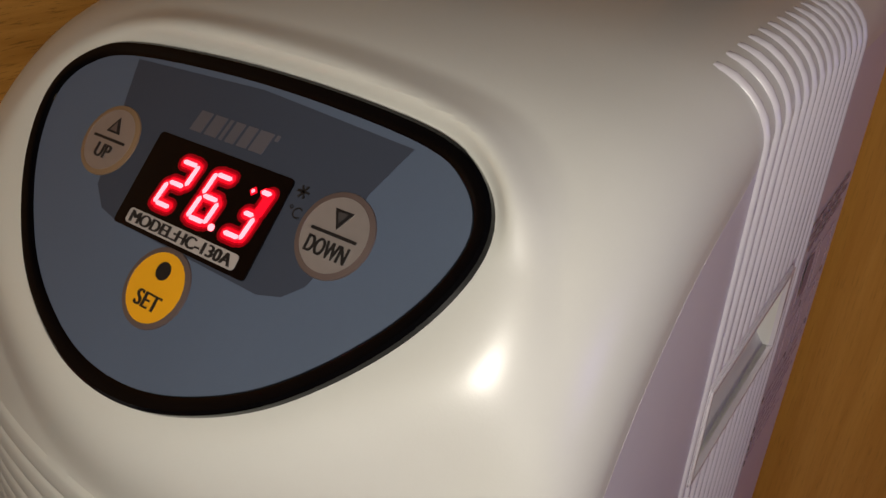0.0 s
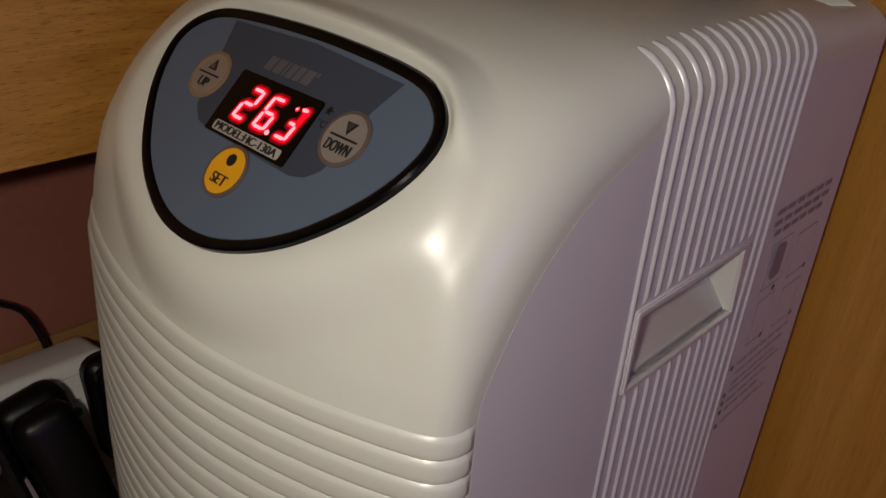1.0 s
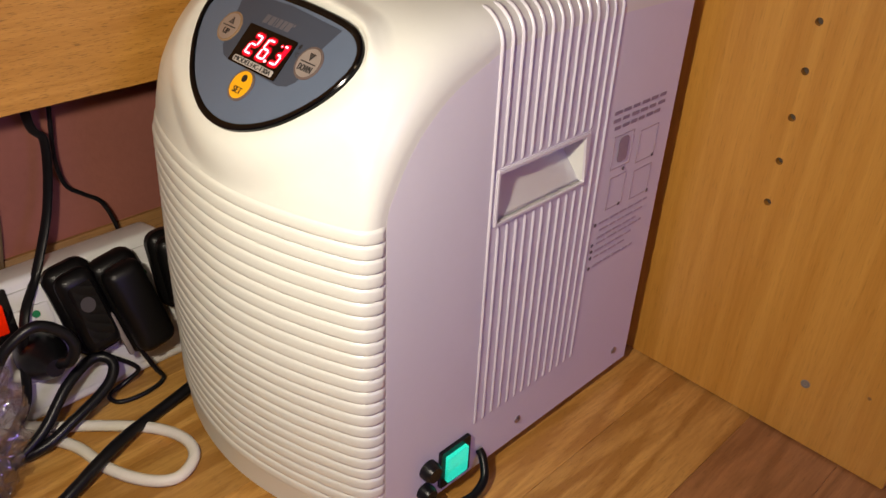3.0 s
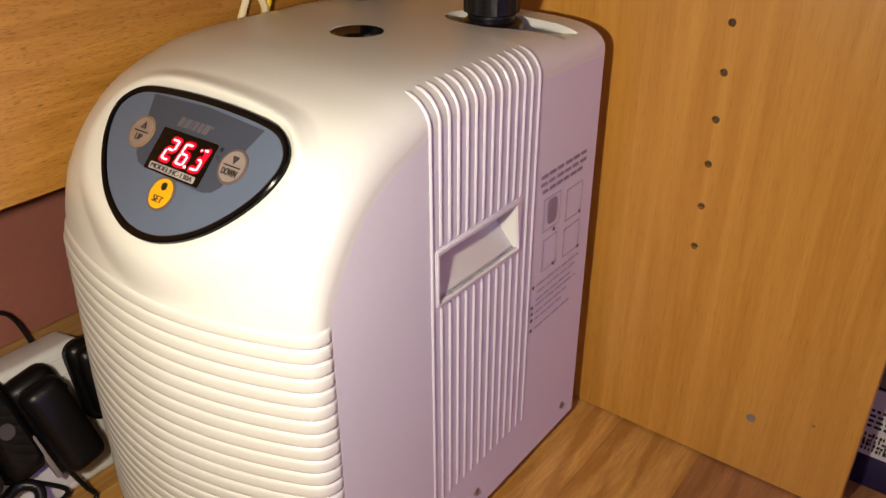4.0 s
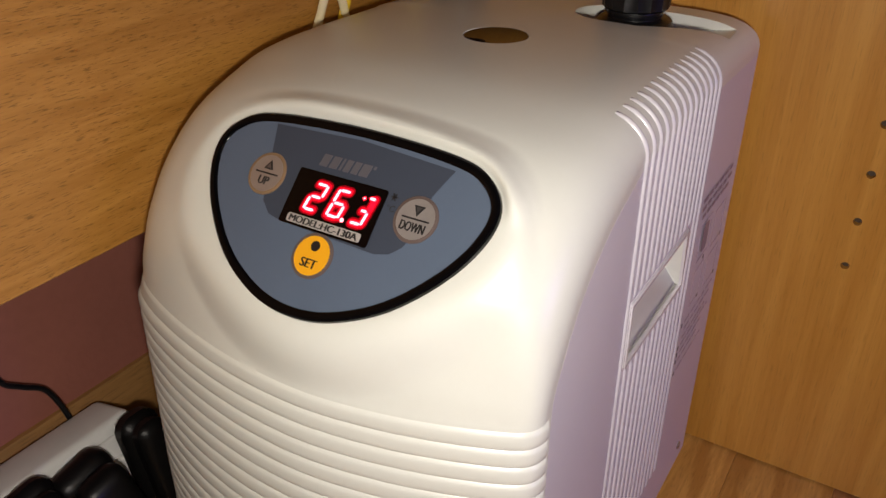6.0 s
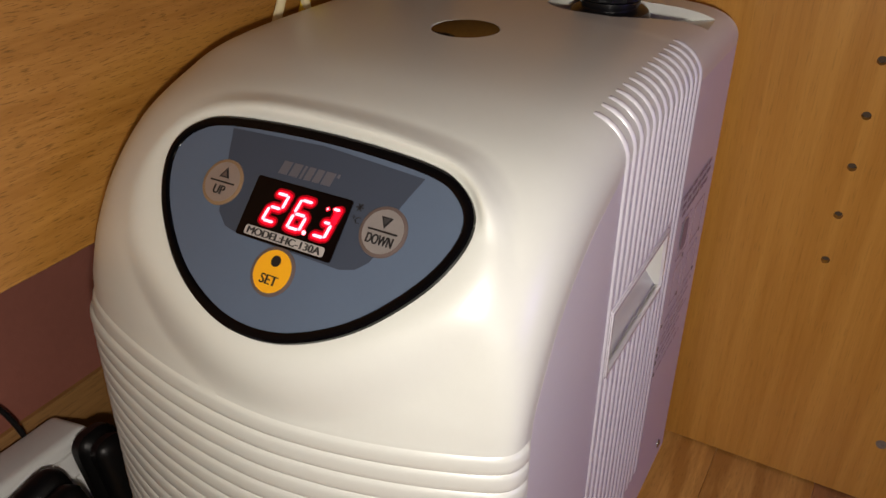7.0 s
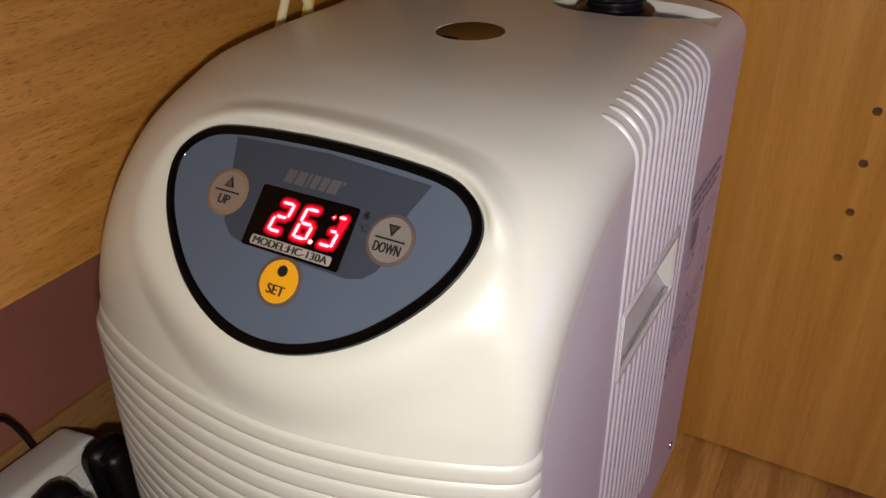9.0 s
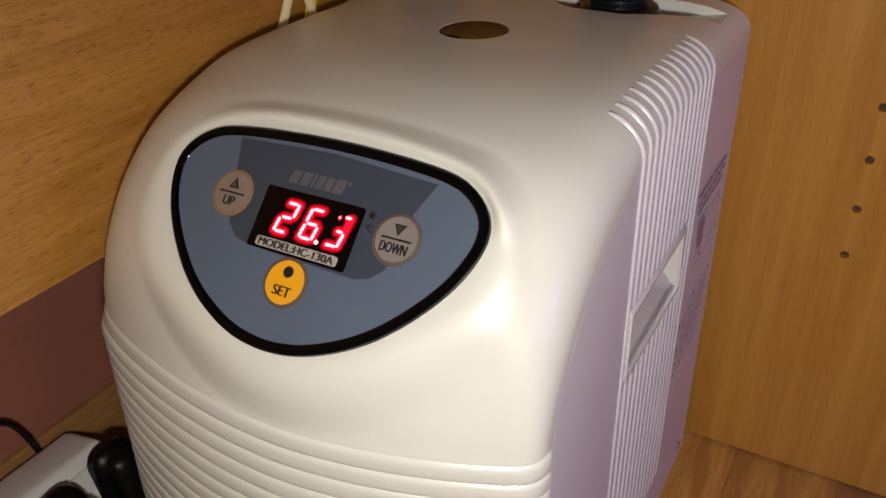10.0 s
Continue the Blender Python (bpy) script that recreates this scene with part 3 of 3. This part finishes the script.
def button(x, y, r, mat, ring, word, width, kind):
    b = on_face("button", plate(disc(x, y, r), 0, 0.0006, bevel=0.0004), mat, 0.0010)
    rim = bmesh.new()
    rings = [[rim.verts.new((*p, h)) for p in disc(x, y, q)] for q, h in ((r + 0.0013, 0), (r + 0.0012, 0.0005), (r - 0.0002, 0.0008), (r - 0.0004, 0.0004))]
    for a, c in zip(rings, rings[1:]):
        for k in range(40):
            rim.faces.new((a[k], a[(k + 1) % 40], c[(k + 1) % 40], c[k]))
    on_face("button_rim", rim, ring, 0.0009, b)
    on_face("button_word", lettering(word, 0.0061, width, bold=0.00016), INK, 0.00175, b).location += FACE.to_3x3() @ Vector((x, y - 0.0038, 0))
    if kind == "dot":
        on_face("button_dot", plate(disc(x, y + 0.0046, 0.0025, 24), 0, 0.0002), INK, 0.0016, b)
    else:
        on_face("button_line", plate(rounded(x - r * 0.72, x + r * 0.72, y - 0.0004, y + 0.0004, 0.0002, 2), 0, 0.0002), INK, 0.0016, b)
        up = 1 if kind == "up" else -1
        yc = y + 0.0042
        tri = [(x - 0.0029, yc - up * 0.0021), (x + 0.0029, yc - up * 0.0021), (x, yc + up * 0.0029)]
        on_face("button_arrow", plate(tri, 0, 0.0002), INK, 0.0016, b)
        inner = [(x + (a - x) * 0.55, yc + (c - yc - up * 0.0) * 0.55 - up * 0.0003) for a, c in tri]
        on_face("arrow_fill", plate(inner, 0, 0.0001), WORN if kind == "down" else BRONZE, 0.0019, b)


button(-0.0448, 0.0012, 0.0098, SILVER, GOLD, "UP", 0.0062, "up")
button(0.0432, -0.0002, 0.0098, GREY_PRINT, BRONZE, "DOWN", 0.0125, "down")
button(-0.0002, -0.0300, 0.0098, AMBER, BRONZE, "SET", 0.0088, "dot")
# the maker's mark as plain strokes
for x0, w in ((-0.0180, 0.0046), (-0.0122, 0.0046), (-0.0064, 0.0012), (-0.0040, 0.0034), (0.0006, 0.0036), (0.0052, 0.0050), (0.0112, 0.0012)):
    low = 0.0 if w != 0.0012 or x0 < 0 else 0.0045
    stroke = [(x + 0.18 * h, 0.0122 + h) for x, h in ((x0, low), (x0 + w, low), (x0 + w, 0.0062), (x0, 0.0062))]
    on_face("maker_stroke", plate(stroke, 0, 0.0002), BRAND, 0.00095)
flake = [plate([(math.cos(a) * r + s * math.sin(a) * 0.0002 + 0.0285, math.sin(a) * r - s * math.cos(a) * 0.0002 + 0.0070) for r, s in ((-0.0019, -1.5), (0.0019, -1.5), (0.0019, 1.5), (-0.0019, 1.5))], 0, 0.0002) for a in (0, 1.047, 2.094)]
on_face("snowflake_sign", joined(flake), INK, 0.00095)
on_face("celsius_sign", lettering("\u00b0C", 0.0042), INK, 0.00095).location += FACE.to_3x3() @ Vector((0.0288, 0.0016, 0))

# side details
SIDE = Matrix(((0, 0, 1, 0), (1, 0, 0, 0), (0, 1, 0, 0), (0, 0, 0, 1)))


def on_side(name, bm, mat, lift, parent=None, label=""):
    return part(name, bm, mat, parent or chiller, label, m=Matrix.Translation((lift, 0, 0)) @ SIDE)


for y, z in ((-0.053, 0.033), (-0.195, 0.034), (-0.333, 0.034)):
    bm = joined([turned([(0.0038, -0.001), (0.0036, 0.0008), (0.0026, 0.0016), (0.0010, 0.0017), (0.0007, 0.0008)], 20)])
    bm.transform(Matrix.Translation((y, z, 0)))
    on_side("screw", bm, STEEL, 0.0)
on_side("switch_housing", plate(rounded(-0.2905, -0.2575, 0.021, 0.0605, 0.0015), -0.001, 0.0032, bevel=0.0008), BLACK, 0.0)
rocker = plate(rounded(-0.2855, -0.2630, 0.0275, 0.0545, 0.001), 0, 0.0026, bevel=0.0006)
for v in rocker.verts:
    if v.co.z > 0.0013:
        v.co.z += 0.0026 * abs(v.co.y - 0.0407) / 0.015 - 0.0013
on_side("rocker", rocker, GREEN, 0.0030, label="lit green rocker switch")
for y, z, r in ((-0.3025, 0.0515, 0.0085), (-0.306, 0.030, 0.0075)):
    bm = turned([(r, -0.001), (r, 0.006), (r * 0.86, 0.0085), (r * 0.8, 0.010), (r * 0.3, 0.0095)], 28)
    bm.transform(Matrix.Translation((y, z, 0)))
    on_side("fuse_holder", bm, BLACK, 0.0)
on_side("cable_gland", joined([tube([(-0.306, 0.022, 0.004), (-0.298, 0.0175, 0.012), (-0.285, 0.013, 0.018), (-0.268, 0.0115, 0.020), (-0.252, 0.016, 0.016), (-0.244, 0.026, 0.006), (-0.243, 0.031, 0.0)], 0.0037)]), BLACK, 0.0)
bars = []
for k, (z, a, b) in enumerate(((0.297, -0.118, -0.044), (0.2905, -0.118, -0.045), (0.284, -0.115, -0.050))):
    for j in range(6):
        y0 = a + (b - a) * j / 6
        bars.append(plate(rounded(y0, y0 + (b - a) / 6 * (0.82 - 0.05 * ((j + k) % 3)), z - 0.0014, z + 0.0014, 0.0004, 2), 0, 0.0002))
on_side("warning_text", joined(bars), GREY_INK, 0.0007)
bars = []
rows_ = [(0.2010, -0.116, -0.047), (0.1940, -0.114, -0.052), (0.1870, -0.116, -0.060), (0.1815, -0.116, -0.050), (0.1745, -0.116, -0.064), (0.1680, -0.116, -0.072), (0.1590, -0.116, -0.058)]
for k, (z, a, b) in enumerate(rows_):
    y0 = a
    while y0 < b:
        w = 0.006 + 0.008 * random.random()
        bars.append(plate(rounded(y0, min(b, y0 + w), z - 0.0009, z + 0.0009, 0.0003, 2), 0, 0.0002))
        y0 += w + 0.0022
on_side("instruction_text", joined(bars), PALE_INK, 0.0007)
on_side("instruction_bullets", joined([plate(disc(-0.121, z, 0.0017, 14), 0, 0.0002) for z in (0.2010, 0.1815, 0.1755, 0.1690, 0.1585)]), BRAND, 0.0007)
lines = []
for y0, y1, z0, z1 in ((-0.112, -0.086, 0.2475, 0.2765), (-0.076, -0.050, 0.243, 0.272), (-0.110, -0.088, 0.211, 0.240), (-0.076, -0.050, 0.209, 0.236)):
    for q in ((y0, y1, z0, z0 + 0.0006), (y0, y1, z1 - 0.0006, z1), (y0, y0 + 0.0006, z0, z1), (y1 - 0.0006, y1, z0, z1)):
        lines.append(plate([(q[0], q[2]), (q[1], q[2]), (q[1], q[3]), (q[0], q[3])], 0, 0.0002))
on_side("diagram_frames", joined(lines), PALE_INK, 0.0007)
on_side("diagram_shape", joined([plate(rounded(-0.105, -0.092, 0.252, 0.274, 0.004, 4), 0, 0.0002)]), GREY_INK, 0.0009)
for y, z in ((-0.094, 0.2445), (-0.052, 0.244), (-0.092, 0.2115), (-0.050, 0.2095)):
    on_side("diagram_dot", plate(disc(y, z, 0.0017, 14), 0, 0.0002), BRAND, 0.0010)

# hose connectors on top
def hose_connector(x, y, z, top):
    t = thing("hose_connector", "black plastic hose connector screwed into the chiller's top", "hose connector", (x, y, z), "hose connectors")
    m = Matrix.Translation((x, y, z))
    base = turned([(0.020, -0.010), (0.021, -0.004), (0.0248, -0.002), (0.0252, 0.004), (0.0240, 0.0085), (0.021, 0.0105)], 36)
    for v in base.verts:
        if 0.0 < v.co.z < 0.0085:
            a = math.atan2(v.co.y, v.co.x)
            v.co.xy *= 1 + 0.03 * math.cos(12 * a)
    part("collar", base, BLACK, t, m=m)
    part("neck", turned([(0.0185, 0.008), (0.0175, 0.011), (0.0185, 0.013), (0.0180, 0.016)], 36), BLACK, t, m=m)
    nut = turned([(0.0190, 0.0155), (0.0212, 0.0170), (0.0216, 0.030), (0.0214, 0.0425), (0.0200, 0.0450), (0.012, 0.0455)], 48)
    for v in nut.verts:
        if 0.0155 < v.co.z < 0.044:
            a = math.atan2(v.co.y, v.co.x)
            v.co.xy *= 1 + 0.018 * (1 if math.cos(16 * a) > 0 else -1)
    part("nut", nut, BLACK, t, m=m)
    part("hose", turned([(0.0115, 0.044), (0.0108, 0.050), (0.0108, top)], 28), BLACK, t, m=m)
    return t


hose_connector(-0.0700, -0.0860, 0.390, 0.33)
hose_connector(-0.2150, -0.0655, 0.390, 0.33)
# ---- behind and beside the chiller ----
# surge protector leaning on its edge against the skirting
LEANT = pose(-0.308, 0, 0.0) @ Matrix.Rotation(radians(-13.2), 4, "Y")   # local x: out of the face, z: up along the face
surge = thing("surge_protector", "white plastic surge protector on its edge against the skirting", "power strip", (-0.33, -0.55, 0))


def on_strip(name, bm, mat, parent=None, label="", smooth=True):
    return part(name, bm, mat, parent or surge, label, smooth, m=LEANT)


on_strip("case", box(-0.045, 0, -0.80, -0.335, 0.001, 0.134, 0.007, 4), WHITE)
on_strip("case_lid", box(-0.002, 0.003, -0.79, -0.345, 0.012, 0.124, 0.0022, 2), WHITE)
sock_y = (-0.372, -0.424, -0.470, -0.580, -0.635)
for y in sock_y:
    s = on_strip("socket", box(0.002, 0.0055, y - 0.019, y + 0.019, 0.040, 0.108, 0.003, 3), WHITE)
    for z in (0.047, 0.100):
        bm = turned([(0.0034, 0), (0.0030, 0.0012)], 16)
        on_strip("green_pin", joined([bm]), GREEN_DOT, s).data.transform(LEANT @ pose(0.0055, y + 0.006, z, 0, 90) @ LEANT.inverted())
on_strip("switch_frame", box(0.001, 0.006, -0.520, -0.480, 0.084, 0.131, 0.002, 2), GLOSS)
rock = box(0.005, 0.011, -0.512, -0.488, 0.093, 0.122, 0.0015, 2)
for v in rock.verts:
    if v.co.x > 0.008:
        v.co.x += 0.005 * (v.co.z - 0.105) / 0.017
on_strip("rocker", rock, RED, label="lit red rocker switch")
on_strip("neon_lamp", box(0.0085, 0.0118, -0.504, -0.4965, 0.102, 0.111, 0.0028, 3), NEON)


def adapter(name, label, y0, y1, z0, z1, depth, lean=0.0, ridge=True):
    cy, cz = (y0 + y1) / 2, (z0 + z1) / 2
    t = thing(name, label, "power adapter", tuple(LEANT @ Vector((0.006, cy, cz))), "adapters in the surge protector")
    m = LEANT @ Matrix.Translation((0.006, cy, cz)) @ Matrix.Rotation(radians(lean), 4, "X")
    hy, hz = (y1 - y0) / 2, (z1 - z0) / 2
    low = box(0, depth * 0.55, -hy, hy, -hz, hz, 0.012, 4)
    part("case", low, CHARCOAL, t, m=m)
    top = box(depth * 0.5, depth, -hy * 0.80, hy * 0.80, -hz * 0.88, hz * 0.9, 0.0105, 4)
    part("cover", top, CHARCOAL, t, m=m)
    if ridge:
        part("rating_plate", plate(rounded(-hy * 0.5, hy * 0.5, -hz * 0.6, hz * 0.65, 0.004), 0, 0.0004), GLOSS, t, m=m @ Matrix(((0, 0, 1, depth), (1, 0, 0, 0), (0, 1, 0, 0), (0, 0, 0, 1))))
        patch = disc(0, 0, 1, 24)
        patch = plate([(x * hy * 0.30, y * hz * 0.16 + hz * 0.2) for x, y in patch], 0, 0.0002)
        part("worn_patch", patch, WORN, t, m=m @ Matrix(((0, 0, 1, depth + 0.0004), (1, 0, 0, 0), (0, 1, 0, 0), (0, 0, 0, 1))))
    return t


adapter("power_adapter", "black plug-in power adapter with a worn rating plate", -0.450, -0.408, 0.050, 0.140, 0.034, 8)
second_one = adapter("power_adapter", "black plug-in power adapter with a plain smooth cover", -0.412, -0.367, 0.035, 0.135, 0.046, 10, False)
# a narrow grey strip along the second adapter's side
part("grey_strip", box(0.026, 0.031, -0.0260, -0.0215, -0.040, 0.006, 0.001, 2), PLUG, second_one, "narrow grey strip on the adapter's side", m=LEANT @ Matrix.Translation((0.006, -0.3895, 0.085)) @ Matrix.Rotation(radians(10), 4, "X"))
adapter("power_adapter", "small black plug-in power adapter half hidden by the chiller", -0.360, -0.328, 0.060, 0.138, 0.030, 0, False)

plug = thing("mains_plug", "round black mains plug with a thick arching cord", "plug", tuple(LEANT @ Vector((0.006, -0.472, 0.07))))
bm = turned([(0.0195, 0), (0.0205, 0.006), (0.0200, 0.020), (0.0165, 0.030), (0.011, 0.040), (0.0075, 0.050)], 32)
part("body", bm, BLACK, plug, m=LEANT @ pose(0.006, -0.474, 0.068, 0, 90))
part("cord", tube([(-0.272, -0.470, 0.080), (-0.262, -0.463, 0.086), (-0.260, -0.458, 0.100), (-0.263, -0.464, 0.116), (-0.265, -0.482, 0.129), (-0.265, -0.505, 0.119), (-0.265, -0.519, 0.100), (-0.265, -0.529, 0.078), (-0.272, -0.540, 0.045), (-0.285, -0.56, 0.012), (-0.29, -0.62, 0.005)], 0.0048), BLACK, plug)


def cable(name, label, points, r, mat, category="cable", flat=1.0):
    t = part(name, tube(points, r, 10, 10, flat), mat)
    return tagged(t, label, category)


cable("black_cable", "thick black cord hanging in front of the red wall", [(-0.36, -0.417, 0.36), (-0.362, -0.421, 0.258), (-0.362, -0.412, 0.232), (-0.357, -0.425, 0.175), (-0.340, -0.452, 0.128), (-0.318, -0.474, 0.108), (-0.300, -0.488, 0.080), (-0.290, -0.500, 0.04), (-0.285, -0.53, 0.006)], 0.0045, BLACK, flat=0.6)
cable("thin_cord", "thin black cord drooping in front of the red wall", [(-0.375, -0.385, 0.36), (-0.378, -0.397, 0.258), (-0.380, -0.402, 0.21), (-0.382, -0.398, 0.180), (-0.382, -0.385, 0.166), (-0.382, -0.370, 0.152), (-0.380, -0.362, 0.125), (-0.378, -0.360, 0.10)], 0.0021, BLACK)
cable("brown_cord", "dull brown twin cord against the red wall", [(-0.390, -0.444, 0.36), (-0.390, -0.4515, 0.246), (-0.390, -0.4552, 0.2118), (-0.390, -0.4584, 0.1665), (-0.388, -0.468, 0.112), (-0.380, -0.472, 0.09)], 0.0036, BROWN_CABLE, flat=0.55)
cable("grey_cord", "thin grey cord against the red wall", [(-0.388, -0.456, 0.36), (-0.388, -0.4585, 0.25), (-0.388, -0.4599, 0.2244), (-0.388, -0.4633, 0.1874), (-0.388, -0.4817, 0.1473), (-0.384, -0.496, 0.12)], 0.0014, PLUG)
cable("floor_cord", "thick black mains cord lying on the floor", [(-0.262, -0.33, 0.012), (-0.250, -0.380, 0.008), (-0.243, -0.413, 0.0058), (-0.229, -0.443, 0.0120), (-0.212, -0.474, 0.0158), (-0.202, -0.500, 0.0110), (-0.199, -0.520, 0.0060), (-0.212, -0.541, 0.0058), (-0.238, -0.552, 0.0058), (-0.31, -0.60, 0.0058)], 0.0056, BLACK)
cable("white_cable", "white round cable lying in a loop on the floor", [(-0.335, -0.525, 0.0052), (-0.296, -0.494, 0.0052), (-0.265, -0.457, 0.0052), (-0.230, -0.422, 0.0052), (-0.199, -0.407, 0.0052), (-0.175, -0.411, 0.0052), (-0.163, -0.432, 0.0052), (-0.176, -0.452, 0.0052), (-0.209, -0.470, 0.0052), (-0.254, -0.481, 0.0052), (-0.293, -0.505, 0.0052), (-0.33, -0.54, 0.0052)], 0.0050, WHITE_CABLE)
cable("adapter_lead", "thin black adapter lead looped on the floor", [(-0.288, -0.398, 0.050), (-0.285, -0.388, 0.020), (-0.283, -0.383, 0.005), (-0.278, -0.404, 0.003), (-0.282, -0.427, 0.003), (-0.296, -0.431, 0.004), (-0.299, -0.412, 0.008), (-0.296, -0.400, 0.020), (-0.300, -0.425, 0.048)], 0.0022, BLACK)
cable("cord_coil", "thick black cord bent in a loop before the surge protector", [(-0.262, -0.53, 0.008), (-0.270, -0.497, 0.022), (-0.286, -0.465, 0.044), (-0.296, -0.436, 0.052), (-0.286, -0.424, 0.046), (-0.274, -0.437, 0.034), (-0.264, -0.475, 0.022), (-0.262, -0.506, 0.012), (-0.275, -0.56, 0.005)], 0.0050, BLACK)

# elastic bands over the desk board's edge
cable("cream_band", "cream rubber band hanging crossed beside the chiller", [(-0.272, -0.172, 0.375), (-0.2715, -0.160, 0.396), (-0.271, -0.143, 0.43), (-0.271, -0.128, 0.47), (-0.271, -0.115, 0.55)], 0.0030, CREAM_BAND, "rubber band", 0.5)
cable("cream_band", "cream rubber band hanging crossed beside the chiller", [(-0.266, -0.140, 0.375), (-0.266, -0.143, 0.396), (-0.266, -0.156, 0.43), (-0.266, -0.163, 0.47), (-0.266, -0.165, 0.55)], 0.0030, CREAM_BAND, "rubber band", 0.5)
cable("yellow_band", "yellow rubber band hanging beside the chiller", [(-0.268, -0.150, 0.37), (-0.2675, -0.140, 0.392), (-0.267, -0.124, 0.425), (-0.267, -0.108, 0.47), (-0.267, -0.10, 0.55)], 0.0034, YELLOW_BAND, "rubber band", 0.5)
cable("yellow_band", "yellow rubber band hanging beside the chiller", [(-0.272, -0.032, 0.37), (-0.272, -0.040, 0.393), (-0.272, -0.046, 0.42), (-0.272, -0.05, 0.55)], 0.0028, YELLOW_BAND, "rubber band", 0.5)

# crumpled clear bag
def clear_bag():
    bm = bmesh.new()
    bmesh.ops.create_icosphere(bm, subdivisions=6, radius=1)
    for v in bm.verts:
        p = v.co.copy()
        q = Vector((p.x * 0.046, p.y * (0.075 + 0.012 * p.z), p.z * 0.090))
        fold = abs(noise.noise(p * 2.4)) * 0.036 + abs(noise.noise(p * 5.5 + Vector((3, 1, 7)))) * 0.022 + abs(noise.noise(p * 12.0)) * 0.009
        v.co = q * 1.08 - p * fold
        v.co.z = max(v.co.z, -0.080) + 0.0805
    return bm


film = bpy.data.materials.new("clear_film")
film.use_nodes = True
nodes, links = film.node_tree.nodes, film.node_tree.links
clear, shine, mixer = nodes.new("ShaderNodeBsdfTransparent"), nodes.new("ShaderNodeBsdfGlossy"), nodes.new("ShaderNodeMixShader")
milk, second = nodes.new("ShaderNodeBsdfTranslucent"), nodes.new("ShaderNodeMixShader")
clear.inputs["Color"].default_value = (0.96, 0.95, 0.97, 1)
shine.inputs["Roughness"].default_value = 0.16
milk.inputs["Color"].default_value = (0.6, 0.56, 0.62, 1)
mixer.inputs[0].default_value, second.inputs[0].default_value = 0.13, 0.10
links.new(clear.outputs[0], mixer.inputs[1])
links.new(shine.outputs[0], mixer.inputs[2])
links.new(mixer.outputs[0], second.inputs[1])
links.new(milk.outputs[0], second.inputs[2])
links.new(second.outputs[0], nodes["Material Output"].inputs["Surface"])
bag = thing("plastic_bag", "crumpled clear plastic bag with dark things inside", "plastic bag", (-0.238, -0.585, 0))
part("film", clear_bag(), film, bag, m=Matrix.Translation((-0.238, -0.585, 0.0)))
inner = box(-0.265, -0.215, -0.635, -0.560, 0.004, 0.060, 0.014, 4)
part("contents", inner, NAVY, bag, "dark blue contents")

# cartons behind the cabinet side
carton = thing("carton", "navy blue carton with grey lid and white label", "box", (0.33, 0.19, 0))
part("body", box(0.150, 0.50, 0.050, 0.33, 0.0, 0.112, 0.002, 2), NAVY, carton)
part("lid", box(0.1485, 0.5015, 0.0485, 0.3315, 0.109, 0.131, 0.002, 2), PLUG, carton, "grey lid")
FRONT = Matrix(((1, 0, 0, 0), (0, 0, -1, 0.0498), (0, 1, 0, 0), (0, 0, 0, 1)))
part("paper_label", plate(rounded(0.200, 0.330, 0.036, 0.106, 0.001, 2), 0, 0.0006), LABEL, carton, m=FRONT)
bars = []
for z in (0.083, 0.0775, 0.072, 0.0665):
    x = 0.242
    while x < 0.300:
        w = 0.003 + 0.006 * random.random()
        bars.append(plate(rounded(x, x + w, z, z + 0.0026, 0.0004, 2), 0, 0.0003))
        x += w + 0.0016
bars.append(plate(rounded(0.262, 0.270, 0.091, 0.098, 0.0004, 2), 0, 0.0003))
bars += [plate(rounded(0.246 + 0.0030 * j, 0.246 + 0.0030 * j + 0.0010 + 0.0018 * random.random(), 0.041 + 0.0050 * i, 0.041 + 0.0050 * i + 0.0022 + 0.0026 * random.random(), 0.0002, 1), 0, 0.0003) for i in range(4) for j in range(14)]
part("label_print", joined(bars), INK, carton, m=Matrix.Translation((0, -0.0006, 0)) @ FRONT)
top_box = thing("carton", "dark blue glossy carton standing on the other", "box", (0.33, 0.19, 0.132))
part("body", box(0.155, 0.50, 0.047, 0.33, 0.1315, 0.42, 0.002, 2), NAVY, top_box)

# floor planks
def plank(w, length, mat):
    bm = box(0, w, 0, length, -0.010, 0.0)
    top = [e for e in bm.edges if all(v.co.z > -0.001 for v in e.verts)]
    bmesh.ops.bevel(bm, geom=top, offset=0.0002, segments=1, affect="EDGES")
    me = bpy.data.meshes.new("plank")
    bm.to_mesh(me)
    bm.free()
    me.materials.append(mat)
    return me


WIDE, LONG = 0.083, 0.62
light_plank, dark_plank = (plank(WIDE - 0.0002, LONG - 0.0002, m) for m in (OAK, OAK_DARK))
for i in range(-8, 37):
    x = 0.1255 + i * WIDE
    if x < -0.49 or x > 3.1:
        continue
    y = -3.2 + random.random() * LONG - LONG
    while y + LONG < -3.19:
        y += LONG
    while y < 1.49:
        ob = new("plank", dark_plank if i >= 0 and i % 5 in (0, 1) else light_plank)
        low, high = max(y, -3.2), min(y + LONG, 1.5)
        ob.location = (x, low, 0)
        ob.scale.y = (high - low) / LONG          # the end pieces are sawn off at the walls
        ob.parent = floor
        y += LONG
